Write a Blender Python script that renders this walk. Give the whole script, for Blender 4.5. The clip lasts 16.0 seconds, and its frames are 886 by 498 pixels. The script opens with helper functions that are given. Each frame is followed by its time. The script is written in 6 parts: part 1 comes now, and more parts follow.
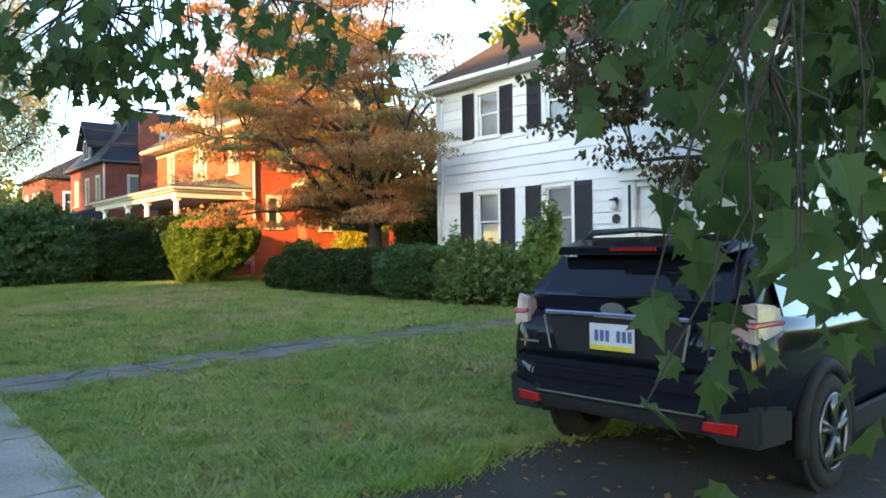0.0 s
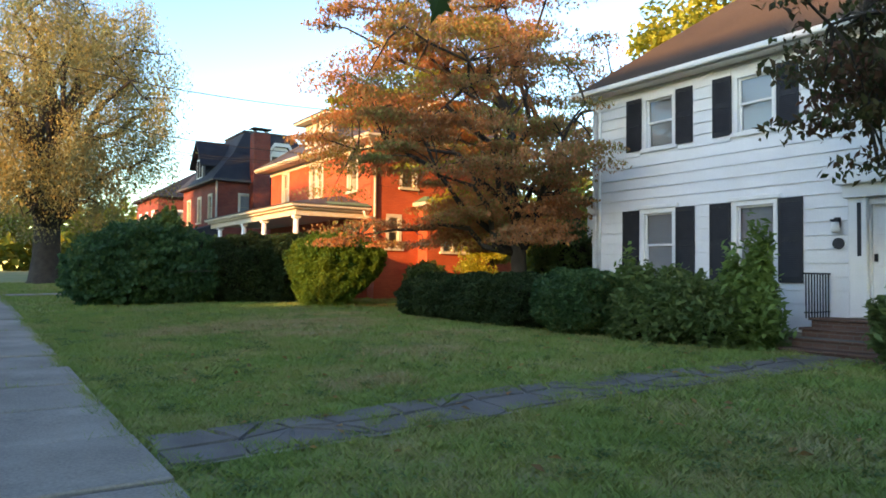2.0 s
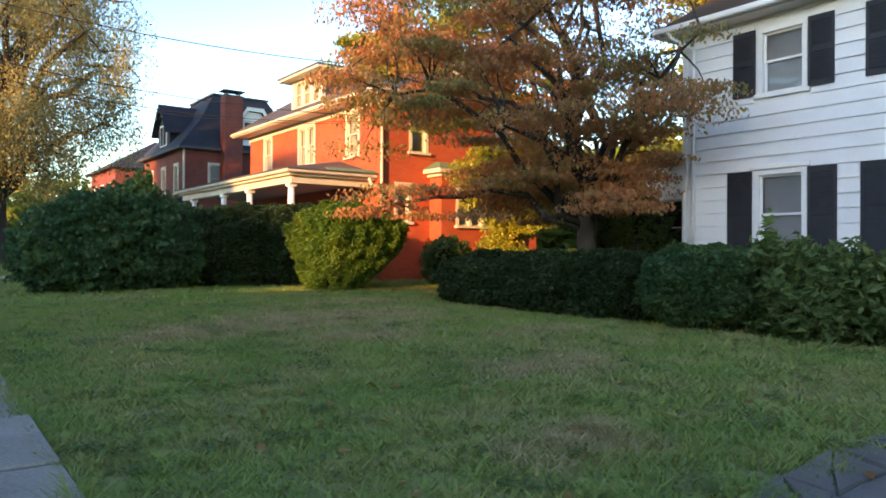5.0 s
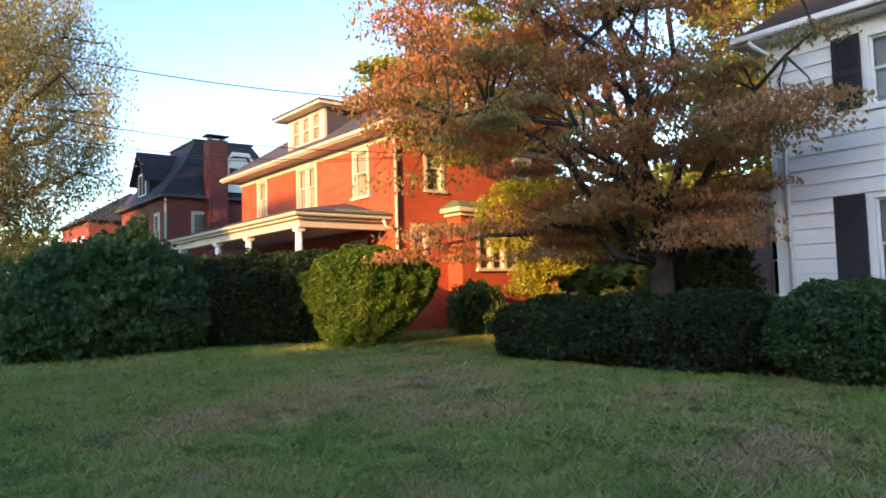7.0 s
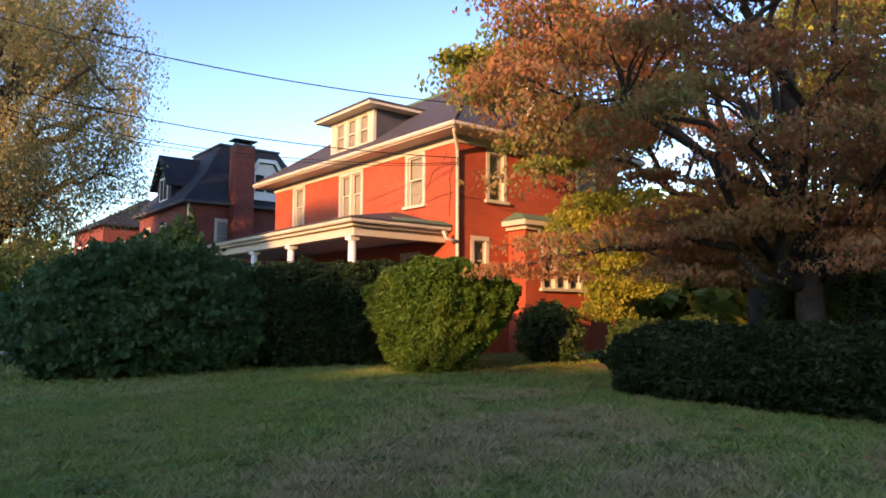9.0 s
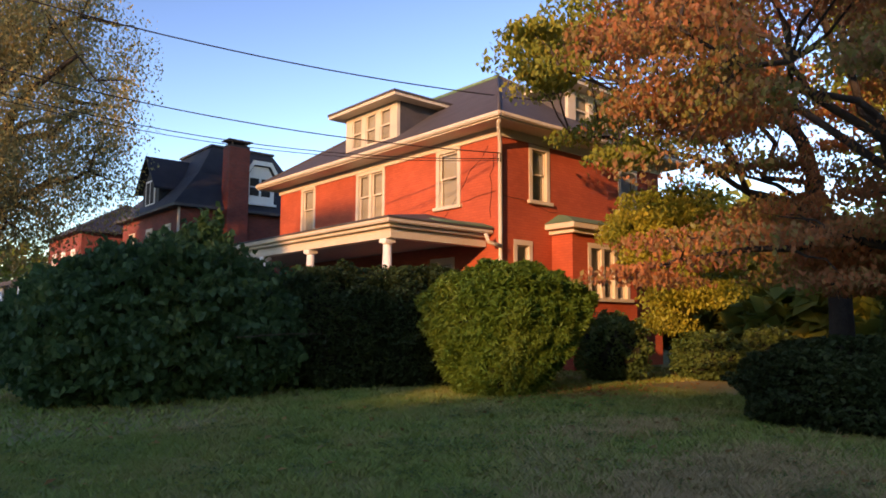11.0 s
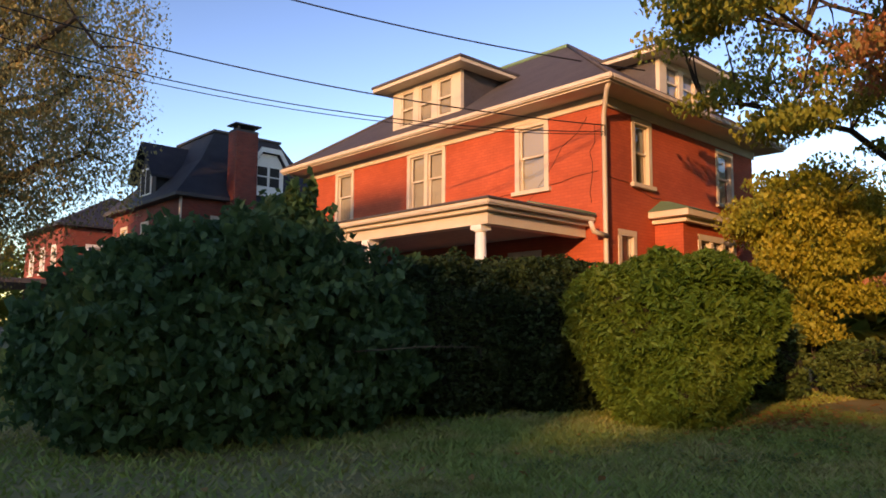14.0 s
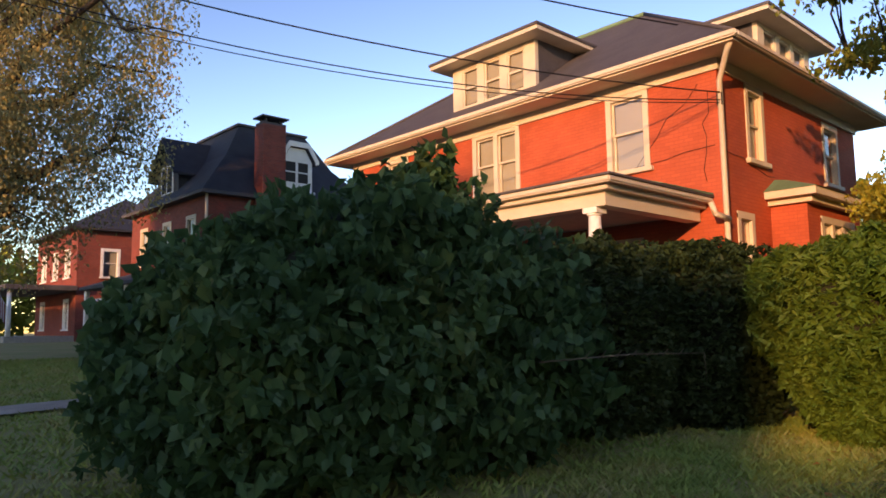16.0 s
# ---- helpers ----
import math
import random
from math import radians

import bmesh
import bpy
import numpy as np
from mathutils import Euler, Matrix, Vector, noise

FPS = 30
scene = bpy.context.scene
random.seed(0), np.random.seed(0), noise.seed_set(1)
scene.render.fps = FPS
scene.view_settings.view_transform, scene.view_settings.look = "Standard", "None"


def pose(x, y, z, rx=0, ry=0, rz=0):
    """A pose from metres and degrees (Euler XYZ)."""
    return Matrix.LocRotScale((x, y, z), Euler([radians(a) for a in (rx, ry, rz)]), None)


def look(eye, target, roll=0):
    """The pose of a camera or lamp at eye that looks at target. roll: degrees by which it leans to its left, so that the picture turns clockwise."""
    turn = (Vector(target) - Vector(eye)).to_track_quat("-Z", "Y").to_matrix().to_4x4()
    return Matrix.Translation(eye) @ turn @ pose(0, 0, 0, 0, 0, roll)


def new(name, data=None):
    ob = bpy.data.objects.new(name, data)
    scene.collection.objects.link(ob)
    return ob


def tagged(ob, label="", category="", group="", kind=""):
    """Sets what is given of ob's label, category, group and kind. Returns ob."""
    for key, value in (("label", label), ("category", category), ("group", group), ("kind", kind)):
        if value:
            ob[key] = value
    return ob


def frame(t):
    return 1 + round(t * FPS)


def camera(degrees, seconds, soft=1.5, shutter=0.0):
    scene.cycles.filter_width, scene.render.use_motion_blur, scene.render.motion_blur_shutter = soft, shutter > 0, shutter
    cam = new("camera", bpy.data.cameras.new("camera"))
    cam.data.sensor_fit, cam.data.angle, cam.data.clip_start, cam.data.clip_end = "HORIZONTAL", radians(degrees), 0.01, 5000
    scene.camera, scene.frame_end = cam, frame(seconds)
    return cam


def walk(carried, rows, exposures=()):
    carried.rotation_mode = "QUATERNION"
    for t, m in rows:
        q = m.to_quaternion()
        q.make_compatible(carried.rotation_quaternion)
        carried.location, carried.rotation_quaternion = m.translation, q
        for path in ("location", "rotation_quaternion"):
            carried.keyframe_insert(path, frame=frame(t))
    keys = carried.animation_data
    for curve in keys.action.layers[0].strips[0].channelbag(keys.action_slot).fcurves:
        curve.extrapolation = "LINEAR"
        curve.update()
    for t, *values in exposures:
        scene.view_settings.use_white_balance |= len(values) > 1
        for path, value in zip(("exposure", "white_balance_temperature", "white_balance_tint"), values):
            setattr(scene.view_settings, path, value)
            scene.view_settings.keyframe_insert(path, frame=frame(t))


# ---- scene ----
cam = camera(63.1, 16.0, soft=1.7)
METRES, EYE, TILT, LEAN, TURN = 22.7, 1.5, 0.0, 0.0, -40.3
ROWS = [
    (0.0, 0.0, 0.0, 0.0, 0.0, 0.14, 0.64),
    (0.5, -0.0206, 0.0245, 0.0001, 1.18, 0.55, -0.11),
    (1.0, -0.0427, 0.0488, -0.0006, 4.42, 0.72, 0.82),
    (1.5, -0.0613, 0.0741, -0.0004, 7.14, 0.84, 0.55),
    (2.0, -0.0814, 0.0971, 0.0003, 6.75, 2.09, -0.64),
    (2.5, -0.1001, 0.1209, 0.0001, 6.32, 1.12, -1.57),
    (3.0, -0.1197, 0.145, 0.0002, 4.96, -0.25, -1.04),
    (3.5, -0.1379, 0.1757, 0.0002, 3.21, 0.01, -1.99),
    (4.0, -0.156, 0.2025, 0.0003, 4.21, -0.13, -0.33),
    (6.5, -0.2494, 0.3337, 0.005, 1.69, 1.56, 0.15),
    (7.0, -0.2696, 0.3548, 0.0057, 1.45, 3.69, 1.68),
    (7.5, -0.29, 0.3781, 0.0062, 2.12, 4.79, 0.08),
    (8.0, -0.3109, 0.3986, 0.0063, 1.85, 4.55, -0.65),
    (8.5, -0.3311, 0.4248, 0.0074, 0.98, 4.81, -0.53),
    (9.0, -0.3504, 0.446, 0.0075, 1.57, 5.21, -0.24),
    (9.5, -0.3705, 0.4708, 0.0082, 1.6, 5.75, -0.3),
    (12.0, -0.4711, 0.5873, 0.0091, -1.9, 6.27, 0.07),
    (12.5, -0.4884, 0.613, 0.0109, -2.42, 6.6, 0.33),
    (13.0, -0.5074, 0.6353, 0.0111, -3.62, 6.74, 0.2),
    (13.5, -0.5262, 0.6634, 0.0122, -3.97, 6.15, -0.36),
    (14.0, -0.5455, 0.6873, 0.0123, -2.53, 6.23, -0.41),
    (14.5, -0.5634, 0.7126, 0.0129, -1.24, 5.62, -0.06),
    (15.0, -0.5824, 0.7353, 0.0136, -1.41, 5.43, 0.26),
    (15.5, -0.6015, 0.7594, 0.0137, -2.41, 6.84, -0.92),
    (16.0, -0.6213, 0.7807, 0.0136, -2.18, 6.23, 0.72),
]
walk(cam, [(t, pose(0, 0, EYE, TILT, LEAN, TURN) @ pose(METRES * x, METRES * y, METRES * z, 90 + pitch, roll, yaw)) for t, x, y, z, yaw, pitch, roll in ROWS],
     exposures=[(0.0, 3.4, 11400, 12), (1.0, 3.05, 11200, 12), (2.5, 2.6, 10600, 12), (4.2, 2.7, 10200, 14), (7.0, 2.6, 9500, 20), (9.5, 1.95, 8700, 26), (12.0, 1.55, 9800, 28), (13.5, 1.5, 9900, 28), (16.0, 1.65, 9900, 28)])

# ---- light ----
TO_SUN = Vector((-1.0, -0.36, 0.20)).normalized()
world = bpy.data.worlds.new("sky")
scene.world = world
world.use_nodes = True
wn = world.node_tree
sky = wn.nodes.new("ShaderNodeTexSky")
sky.sky_type = "NISHITA"
sky.sun_disc = False
sky.sun_elevation = math.asin(TO_SUN.z)
sky.sun_rotation = math.atan2(TO_SUN.x, TO_SUN.y) % (2 * math.pi)
sky.air_density, sky.dust_density, sky.ozone_density = 1.0, 0.3, 2.8
# gamma and saturation bend the sky's tones, balancing fill light against visible sky
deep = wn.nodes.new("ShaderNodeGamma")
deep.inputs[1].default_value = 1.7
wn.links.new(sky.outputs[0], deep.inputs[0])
pale = wn.nodes.new("ShaderNodeHueSaturation")
pale.inputs["Saturation"].default_value = 0.97
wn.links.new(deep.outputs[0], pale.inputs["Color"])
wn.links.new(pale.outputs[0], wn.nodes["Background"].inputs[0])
wn.nodes["Background"].inputs[1].default_value = 0.063
sun = new("sun", bpy.data.lights.new("sun", "SUN"))
sun.data.energy, sun.data.angle, sun.data.color = 1.8, radians(0.6), (1.0, 0.62, 0.34)
sun.matrix_world = look(TO_SUN * 60, (0, 0, 0))

# ---- materials ----


def material(name, colour, rough=0.8, colour2=None, scale=6.0, fine=60.0, bump=0.15, metal=0.0, spec=0.3, leaf=False, dist=0.02, island=0.0, fine_mix=0.35):
    """A procedural surface: two scales of noise between two colours, with fine relief."""
    m = bpy.data.materials.new(name)
    m.use_nodes = True
    nt = m.node_tree
    nodes, link = nt.nodes, nt.links.new
    b = nodes["Principled BSDF"]
    c2 = colour2 or tuple(0.72 * c for c in colour)
    geo = nodes.new("ShaderNodeNewGeometry")
    n1, n2 = nodes.new("ShaderNodeTexNoise"), nodes.new("ShaderNodeTexNoise")
    n1.inputs["Scale"].default_value, n2.inputs["Scale"].default_value = scale, fine
    n1.inputs["Detail"].default_value = n2.inputs["Detail"].default_value = 4
    link(geo.outputs["Position"], n1.inputs["Vector"])
    link(geo.outputs["Position"], n2.inputs["Vector"])
    add = nodes.new("ShaderNodeMix")
    add.inputs[0].default_value = fine_mix
    link(n1.outputs[0], add.inputs[2])
    link(n2.outputs[0], add.inputs[3])
    ramp = nodes.new("ShaderNodeMapRange")
    ramp.inputs[1].default_value, ramp.inputs[2].default_value = 0.3, 0.7
    link(add.outputs[0], ramp.inputs[0])
    mix = nodes.new("ShaderNodeMix")
    mix.data_type = "RGBA"
    mix.inputs[6].default_value, mix.inputs[7].default_value = (*colour, 1), (*c2, 1)
    link(ramp.outputs[0], mix.inputs[0])
    out = mix.outputs[2]
    if island:
        hsv = nodes.new("ShaderNodeHueSaturation")
        rng = nodes.new("ShaderNodeMapRange")
        rng.inputs[3].default_value, rng.inputs[4].default_value = 1 - island, 1 + island
        link(geo.outputs["Random Per Island"], rng.inputs[0])
        link(rng.outputs[0], hsv.inputs["Value"])
        link(out, hsv.inputs["Color"])
        out = hsv.outputs[0]
    link(out, b.inputs["Base Color"])
    b.inputs["Roughness"].default_value, b.inputs["Metallic"].default_value = rough, metal
    b.inputs["Specular IOR Level"].default_value = spec
    if bump:
        bp = nodes.new("ShaderNodeBump")
        bp.inputs["Strength"].default_value, bp.inputs["Distance"].default_value = bump, dist
        link(n2.outputs[0], bp.inputs["Height"])
        link(bp.outputs[0], b.inputs["Normal"])
    if leaf:
        tr = nodes.new("ShaderNodeBsdfTranslucent")
        ms = nodes.new("ShaderNodeMixShader")
        ms.inputs[0].default_value = 0.45
        link(out, tr.inputs[0])
        link(b.outputs[0], ms.inputs[1])
        link(tr.outputs[0], ms.inputs[2])
        link(ms.outputs[0], nodes["Material Output"].inputs[0])
    return m


def leaf_material(name, stops, scale=0.5, rough=0.55, spec=0.25, through_light=0.45):
    """Leaves: the colour drifts over the crown and from leaf to leaf along the given stops."""
    m = material(name, (0.1, 0.1, 0.1), rough, bump=0, leaf=True, spec=spec)
    nt = m.node_tree
    nodes, link = nt.nodes, nt.links.new
    for n in [n for n in nodes if n.bl_idname in ("ShaderNodeMix", "ShaderNodeMapRange", "ShaderNodeTexNoise")]:
        nodes.remove(n)
    for n in nodes:
        if n.bl_idname == "ShaderNodeMixShader":
            n.inputs[0].default_value = through_light
    geo = [n for n in nodes if n.bl_idname == "ShaderNodeNewGeometry"][0]
    n1 = nodes.new("ShaderNodeTexNoise")
    n1.inputs["Scale"].default_value, n1.inputs["Detail"].default_value = scale, 2
    link(geo.outputs["Position"], n1.inputs["Vector"])
    a = nodes.new("ShaderNodeMath")
    a.operation = "MULTIPLY_ADD"
    link(geo.outputs["Random Per Island"], a.inputs[0])
    a.inputs[1].default_value = 0.45
    b = nodes.new("ShaderNodeMath")
    b.operation = "MULTIPLY_ADD"
    b.inputs[1].default_value, b.inputs[2].default_value = 1.5, -0.48
    link(n1.outputs[0], b.inputs[0])
    link(b.outputs[0], a.inputs[2])
    ramp = nodes.new("ShaderNodeValToRGB")
    el = ramp.color_ramp.elements
    while len(el) < len(stops):
        el.new(0.5)
    for i, c in enumerate(stops):
        el[i].position, el[i].color = i / (len(stops) - 1), (*c, 1)
    link(a.outputs[0], ramp.inputs[0])
    for n in nodes:
        if n.bl_idname == "ShaderNodeBsdfPrincipled":
            link(ramp.outputs[0], n.inputs["Base Color"])
        if n.bl_idname == "ShaderNodeBsdfTranslucent":
            link(ramp.outputs[0], n.inputs[0])
    return m


def brick_material(name, c1, c2, mortar, bump=0.5):
    """Brick in running bond on upright walls, course by course."""
    m = material(name, c1, 0.75, bump=0, spec=0.2)
    nt = m.node_tree
    nodes, link = nt.nodes, nt.links.new
    geo = [n for n in nodes if n.bl_idname == "ShaderNodeNewGeometry"][0]
    sep, com = nodes.new("ShaderNodeSeparateXYZ"), nodes.new("ShaderNodeCombineXYZ")
    add = nodes.new("ShaderNodeMath")
    link(geo.outputs["Position"], sep.inputs[0])
    link(sep.outputs[0], add.inputs[0])
    link(sep.outputs[1], add.inputs[1])
    link(add.outputs[0], com.inputs[0])
    link(sep.outputs[2], com.inputs[1])
    br = nodes.new("ShaderNodeTexBrick")
    br.inputs["Scale"].default_value = 1
    br.inputs["Brick Width"].default_value, br.inputs["Row Height"].default_value = 0.215, 0.075
    br.inputs["Mortar Size"].default_value, br.inputs["Bias"].default_value = 0.006, -0.1
    br.inputs["Color1"].default_value, br.inputs["Color2"].default_value, br.inputs["Mortar"].default_value = (*c1, 1), (*c2, 1), (*mortar, 1)
    link(com.outputs[0], br.inputs["Vector"])
    n = nodes.new("ShaderNodeTexNoise")
    n.inputs["Scale"].default_value, n.inputs["Detail"].default_value = 0.9, 6
    link(geo.outputs["Position"], n.inputs["Vector"])
    r = nodes.new("ShaderNodeMapRange")
    r.inputs[1].default_value, r.inputs[2].default_value, r.inputs[3].default_value, r.inputs[4].default_value = 0.3, 0.7, 0.82, 1.12
    link(n.outputs[0], r.inputs[0])
    hsv = nodes.new("ShaderNodeHueSaturation")
    link(br.outputs[0], hsv.inputs["Color"])
    link(r.outputs[0], hsv.inputs["Value"])
    b = nodes["Principled BSDF"]
    link(hsv.outputs[0], b.inputs["Base Color"])
    bp = nodes.new("ShaderNodeBump")
    bp.invert = True
    bp.inputs["Strength"].default_value, bp.inputs["Distance"].default_value = bump, 0.008
    link(br.outputs[1], bp.inputs["Height"])
    link(bp.outputs[0], b.inputs["Normal"])
    return m


def glass_material(name, tint=(0.9, 0.95, 1.0), rough=0.02):
    m = bpy.data.materials.new(name)
    m.use_nodes = True
    nodes, link = m.node_tree.nodes, m.node_tree.links.new
    gl, tr, ms, fr = (nodes.new(k) for k in ("ShaderNodeBsdfGlossy", "ShaderNodeBsdfTransparent", "ShaderNodeMixShader", "ShaderNodeFresnel"))
    gl.inputs["Roughness"].default_value = rough
    fr.inputs[0].default_value = 1.9
    tr.inputs[0].default_value = (*tint, 1)
    link(fr.outputs[0], ms.inputs[0])
    link(tr.outputs[0], ms.inputs[1])
    link(gl.outputs[0], ms.inputs[2])
    link(ms.outputs[0], nodes["Material Output"].inputs[0])
    return m


M = dict(
    lawn=material("lawn_thatch", (0.15, 0.19, 0.055), 0.95, (0.30, 0.235, 0.12), 0.5, 14, 0.7, dist=0.04, fine_mix=0.42),
    grass=leaf_material("grass_blades", [(0.13, 0.22, 0.055), (0.17, 0.26, 0.06), (0.21, 0.27, 0.065), (0.28, 0.27, 0.09), (0.38, 0.31, 0.15)], 0.9, through_light=0.12),
    concrete=material("pavement_concrete", (0.36, 0.32, 0.27), 0.9, (0.15, 0.135, 0.115), 1.3, 38, 0.6, dist=0.012, island=0.12, fine_mix=0.42),
    driveway=material("old_driveway_surface", (0.028, 0.024, 0.02), 0.95, (0.075, 0.062, 0.048), 1.1, 45, 0.8, dist=0.02, fine_mix=0.45),
    asphalt=material("asphalt", (0.05, 0.05, 0.052), 0.9, (0.085, 0.08, 0.075), 1.5, 160, 0.5, dist=0.008),
    flag=material("flagstone", (0.10, 0.09, 0.082), 0.85, (0.19, 0.17, 0.15), 3, 60, 0.4, dist=0.01),
    mortar=material("path_mortar", (0.36, 0.33, 0.29), 0.95, (0.13, 0.115, 0.08), 2.5, 80, 0.4),
    brick=brick_material("painted_red_brick", (0.46, 0.10, 0.05), (0.40, 0.082, 0.042), (0.34, 0.07, 0.04)),
    dark_brick=brick_material("dark_red_brick", (0.25, 0.055, 0.04), (0.17, 0.042, 0.034), (0.2, 0.09, 0.075)),
    step_brick=brick_material("step_brick", (0.16, 0.085, 0.06), (0.12, 0.06, 0.045), (0.15, 0.13, 0.11)),
    siding=material("white_siding", (0.78, 0.78, 0.77), 0.55, (0.68, 0.67, 0.65), 1.2, 30, 0.08),
    white=material("white_paint", (0.8, 0.79, 0.76), 0.5, (0.7, 0.69, 0.66), 3, 40, 0.06),
    cream=material("cream_trim_paint", (0.62, 0.55, 0.43), 0.55, (0.52, 0.45, 0.35), 2, 40, 0.08),
    shutter=material("black_shutter_paint", (0.016, 0.017, 0.02), 0.5, (0.03, 0.03, 0.034), 4, 60, 0.1),
    iron=material("black_iron", (0.012, 0.012, 0.013), 0.5, bump=0.1),
    slate=material("dark_grey_slate", (0.055, 0.052, 0.058), 0.7, (0.09, 0.082, 0.085), 1.5, 14, 0.5),
    black_slate=material("near_black_slate", (0.02, 0.022, 0.03), 0.7, (0.04, 0.042, 0.05), 1.5, 14, 0.5),
    shingle=material("brown_asphalt_shingle", (0.085, 0.058, 0.04), 0.9, (0.05, 0.036, 0.028), 0.9, 28, 0.6, fine_mix=0.5),
    copper=material("green_copper", (0.13, 0.26, 0.16), 0.7, (0.10, 0.16, 0.10), 2, 30, 0.2),
    bark=material("grey_brown_bark", (0.035, 0.029, 0.024), 0.95, (0.075, 0.062, 0.05), 4, 24, 1.0, dist=0.03),
    blind=material("tan_window_shade", (0.38, 0.35, 0.29), 0.8, (0.31, 0.29, 0.24), 1, 30, 0.02),
    grey_blind=material("pale_grey_window_shade", (0.42, 0.43, 0.43), 0.8, (0.36, 0.37, 0.37), 1, 30, 0.02),
    # near-black on room sheets, floors and some panes, painting unlit interiors
    dim=material("painted_unlit_room", (0.035, 0.035, 0.035), 0.9, bump=0),
    glass=glass_material("window_glass"),
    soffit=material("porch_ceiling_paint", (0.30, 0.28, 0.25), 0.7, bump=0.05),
    maple=leaf_material("autumn_leaves", [(0.16, 0.19, 0.05), (0.30, 0.26, 0.08), (0.38, 0.20, 0.09), (0.50, 0.19, 0.085), (0.60, 0.27, 0.09)], 0.45),
    dogwood=leaf_material("dogwood_leaves", [(0.03, 0.055, 0.018), (0.055, 0.075, 0.025), (0.10, 0.07, 0.035), (0.16, 0.06, 0.045)], 0.6),
    green=leaf_material("green_tree_leaves", [(0.12, 0.17, 0.035), (0.20, 0.25, 0.05), (0.29, 0.31, 0.06), (0.42, 0.36, 0.08)], 0.4),
    yellow=leaf_material("yellow_green_leaves", [(0.17, 0.22, 0.04), (0.27, 0.30, 0.05), (0.40, 0.38, 0.07), (0.52, 0.44, 0.08)], 0.7),
    golden=leaf_material("golden_fine_leaves", [(0.12, 0.155, 0.09), (0.21, 0.22, 0.11), (0.38, 0.30, 0.12), (0.55, 0.39, 0.13)], 0.3),
    bush=leaf_material("dark_bush_leaves", [(0.028, 0.085, 0.036), (0.045, 0.12, 0.048), (0.065, 0.15, 0.054), (0.13, 0.18, 0.055)], 0.9, 0.5, 0.28),
    hedge=leaf_material("clipped_hedge_leaves", [(0.05, 0.12, 0.022), (0.085, 0.175, 0.03), (0.12, 0.21, 0.04), (0.16, 0.24, 0.05)], 0.8),
    yew=leaf_material("dark_yew_needles", [(0.025, 0.05, 0.02), (0.04, 0.075, 0.028), (0.06, 0.095, 0.035)], 1.0),
    shrub=leaf_material("shrub_leaves", [(0.06, 0.12, 0.04), (0.10, 0.17, 0.055), (0.14, 0.21, 0.07), (0.19, 0.23, 0.09)], 0.8),
    young=leaf_material("light_shrub_leaves", [(0.10, 0.19, 0.05), (0.16, 0.27, 0.075), (0.22, 0.33, 0.10)], 0.8),
    # near-black for the solid inside each bush: inner shade put into the colour
    core=material("painted_inner_shade", (0.02, 0.022, 0.012), 0.95, bump=0),
    litter=leaf_material("fallen_leaves", [(0.30, 0.14, 0.05), (0.4, 0.22, 0.08), (0.22, 0.10, 0.05)], 2),
    dry=leaf_material("dry_grass", [(0.26, 0.22, 0.09), (0.36, 0.27, 0.13), (0.45, 0.33, 0.18)], 2, through_light=0.1),
    near=leaf_material("broad_maple_leaves", [(0.03, 0.07, 0.02), (0.05, 0.10, 0.03), (0.08, 0.13, 0.035)], 1.2),
    paint=material("black_car_paint", (0.006, 0.007, 0.012), 0.09, (0.009, 0.010, 0.016), 2, 200, 0.0, spec=0.2),
    cladding=material("grey_plastic_cladding", (0.018, 0.018, 0.019), 0.65, (0.026, 0.026, 0.027), 6, 200, 0.15, spec=0.12),
    rubber=material("tyre_rubber", (0.014, 0.014, 0.014), 0.85, (0.025, 0.024, 0.022), 6, 90, 0.3),
    chrome=material("chrome", (0.75, 0.76, 0.78), 0.15, (0.6, 0.6, 0.62), 4, 50, 0.0, metal=1.0),
    alloy=material("dark_alloy", (0.16, 0.16, 0.17), 0.35, (0.1, 0.1, 0.1), 4, 50, 0.0, metal=0.8),
    red_lens=material("red_lamp_lens", (0.45, 0.015, 0.015), 0.15, (0.35, 0.01, 0.01), 8, 40, 0.0, spec=0.6),
    clear_lens=material("clear_lamp_lens", (0.42, 0.30, 0.29), 0.15, (0.30, 0.16, 0.16), 14, 60, 0.0, spec=0.6),
    car_glass=material("dark_car_glass", (0.006, 0.007, 0.008), 0.04, (0.008, 0.009, 0.01), 2, 20, 0.0, spec=0.55),
    plate_white=material("plate_white", (0.62, 0.63, 0.66), 0.5, bump=0.02),
    plate_yellow=material("plate_yellow", (0.75, 0.55, 0.06), 0.5, bump=0.02),
    plate_blue=material("plate_blue", (0.10, 0.14, 0.28), 0.5, bump=0.02),
    flag_red=material("flag_red", (0.45, 0.04, 0.05), 0.8, bump=0.02),
    wood=material("weathered_pole_wood", (0.13, 0.10, 0.075), 0.9, (0.08, 0.065, 0.05), 3, 40, 0.5),
    wire=material("black_cable", (0.01, 0.01, 0.011), 0.6, bump=0),
)

# ---- building blocks ----


def ground_z(x, y):
    rise = 0.016 * max(0.0, min(y, 90) - 5) + 0.0 * x
    s = min(1, max(0, (x - 1.3) / 5))
    return rise + 0.10 * s * s * (3 - 2 * s)


def mesh_object(name, bm, mat, parent=None, label=""):
    me = bpy.data.meshes.new(name)
    bm.to_mesh(me)
    bm.free()
    me.materials.append(mat)
    ob = new(name, me)
    if parent:
        ob.parent = parent
        ob.matrix_parent_inverse = parent.matrix_world.inverted()
    if label:
        ob["label"] = label
    return ob


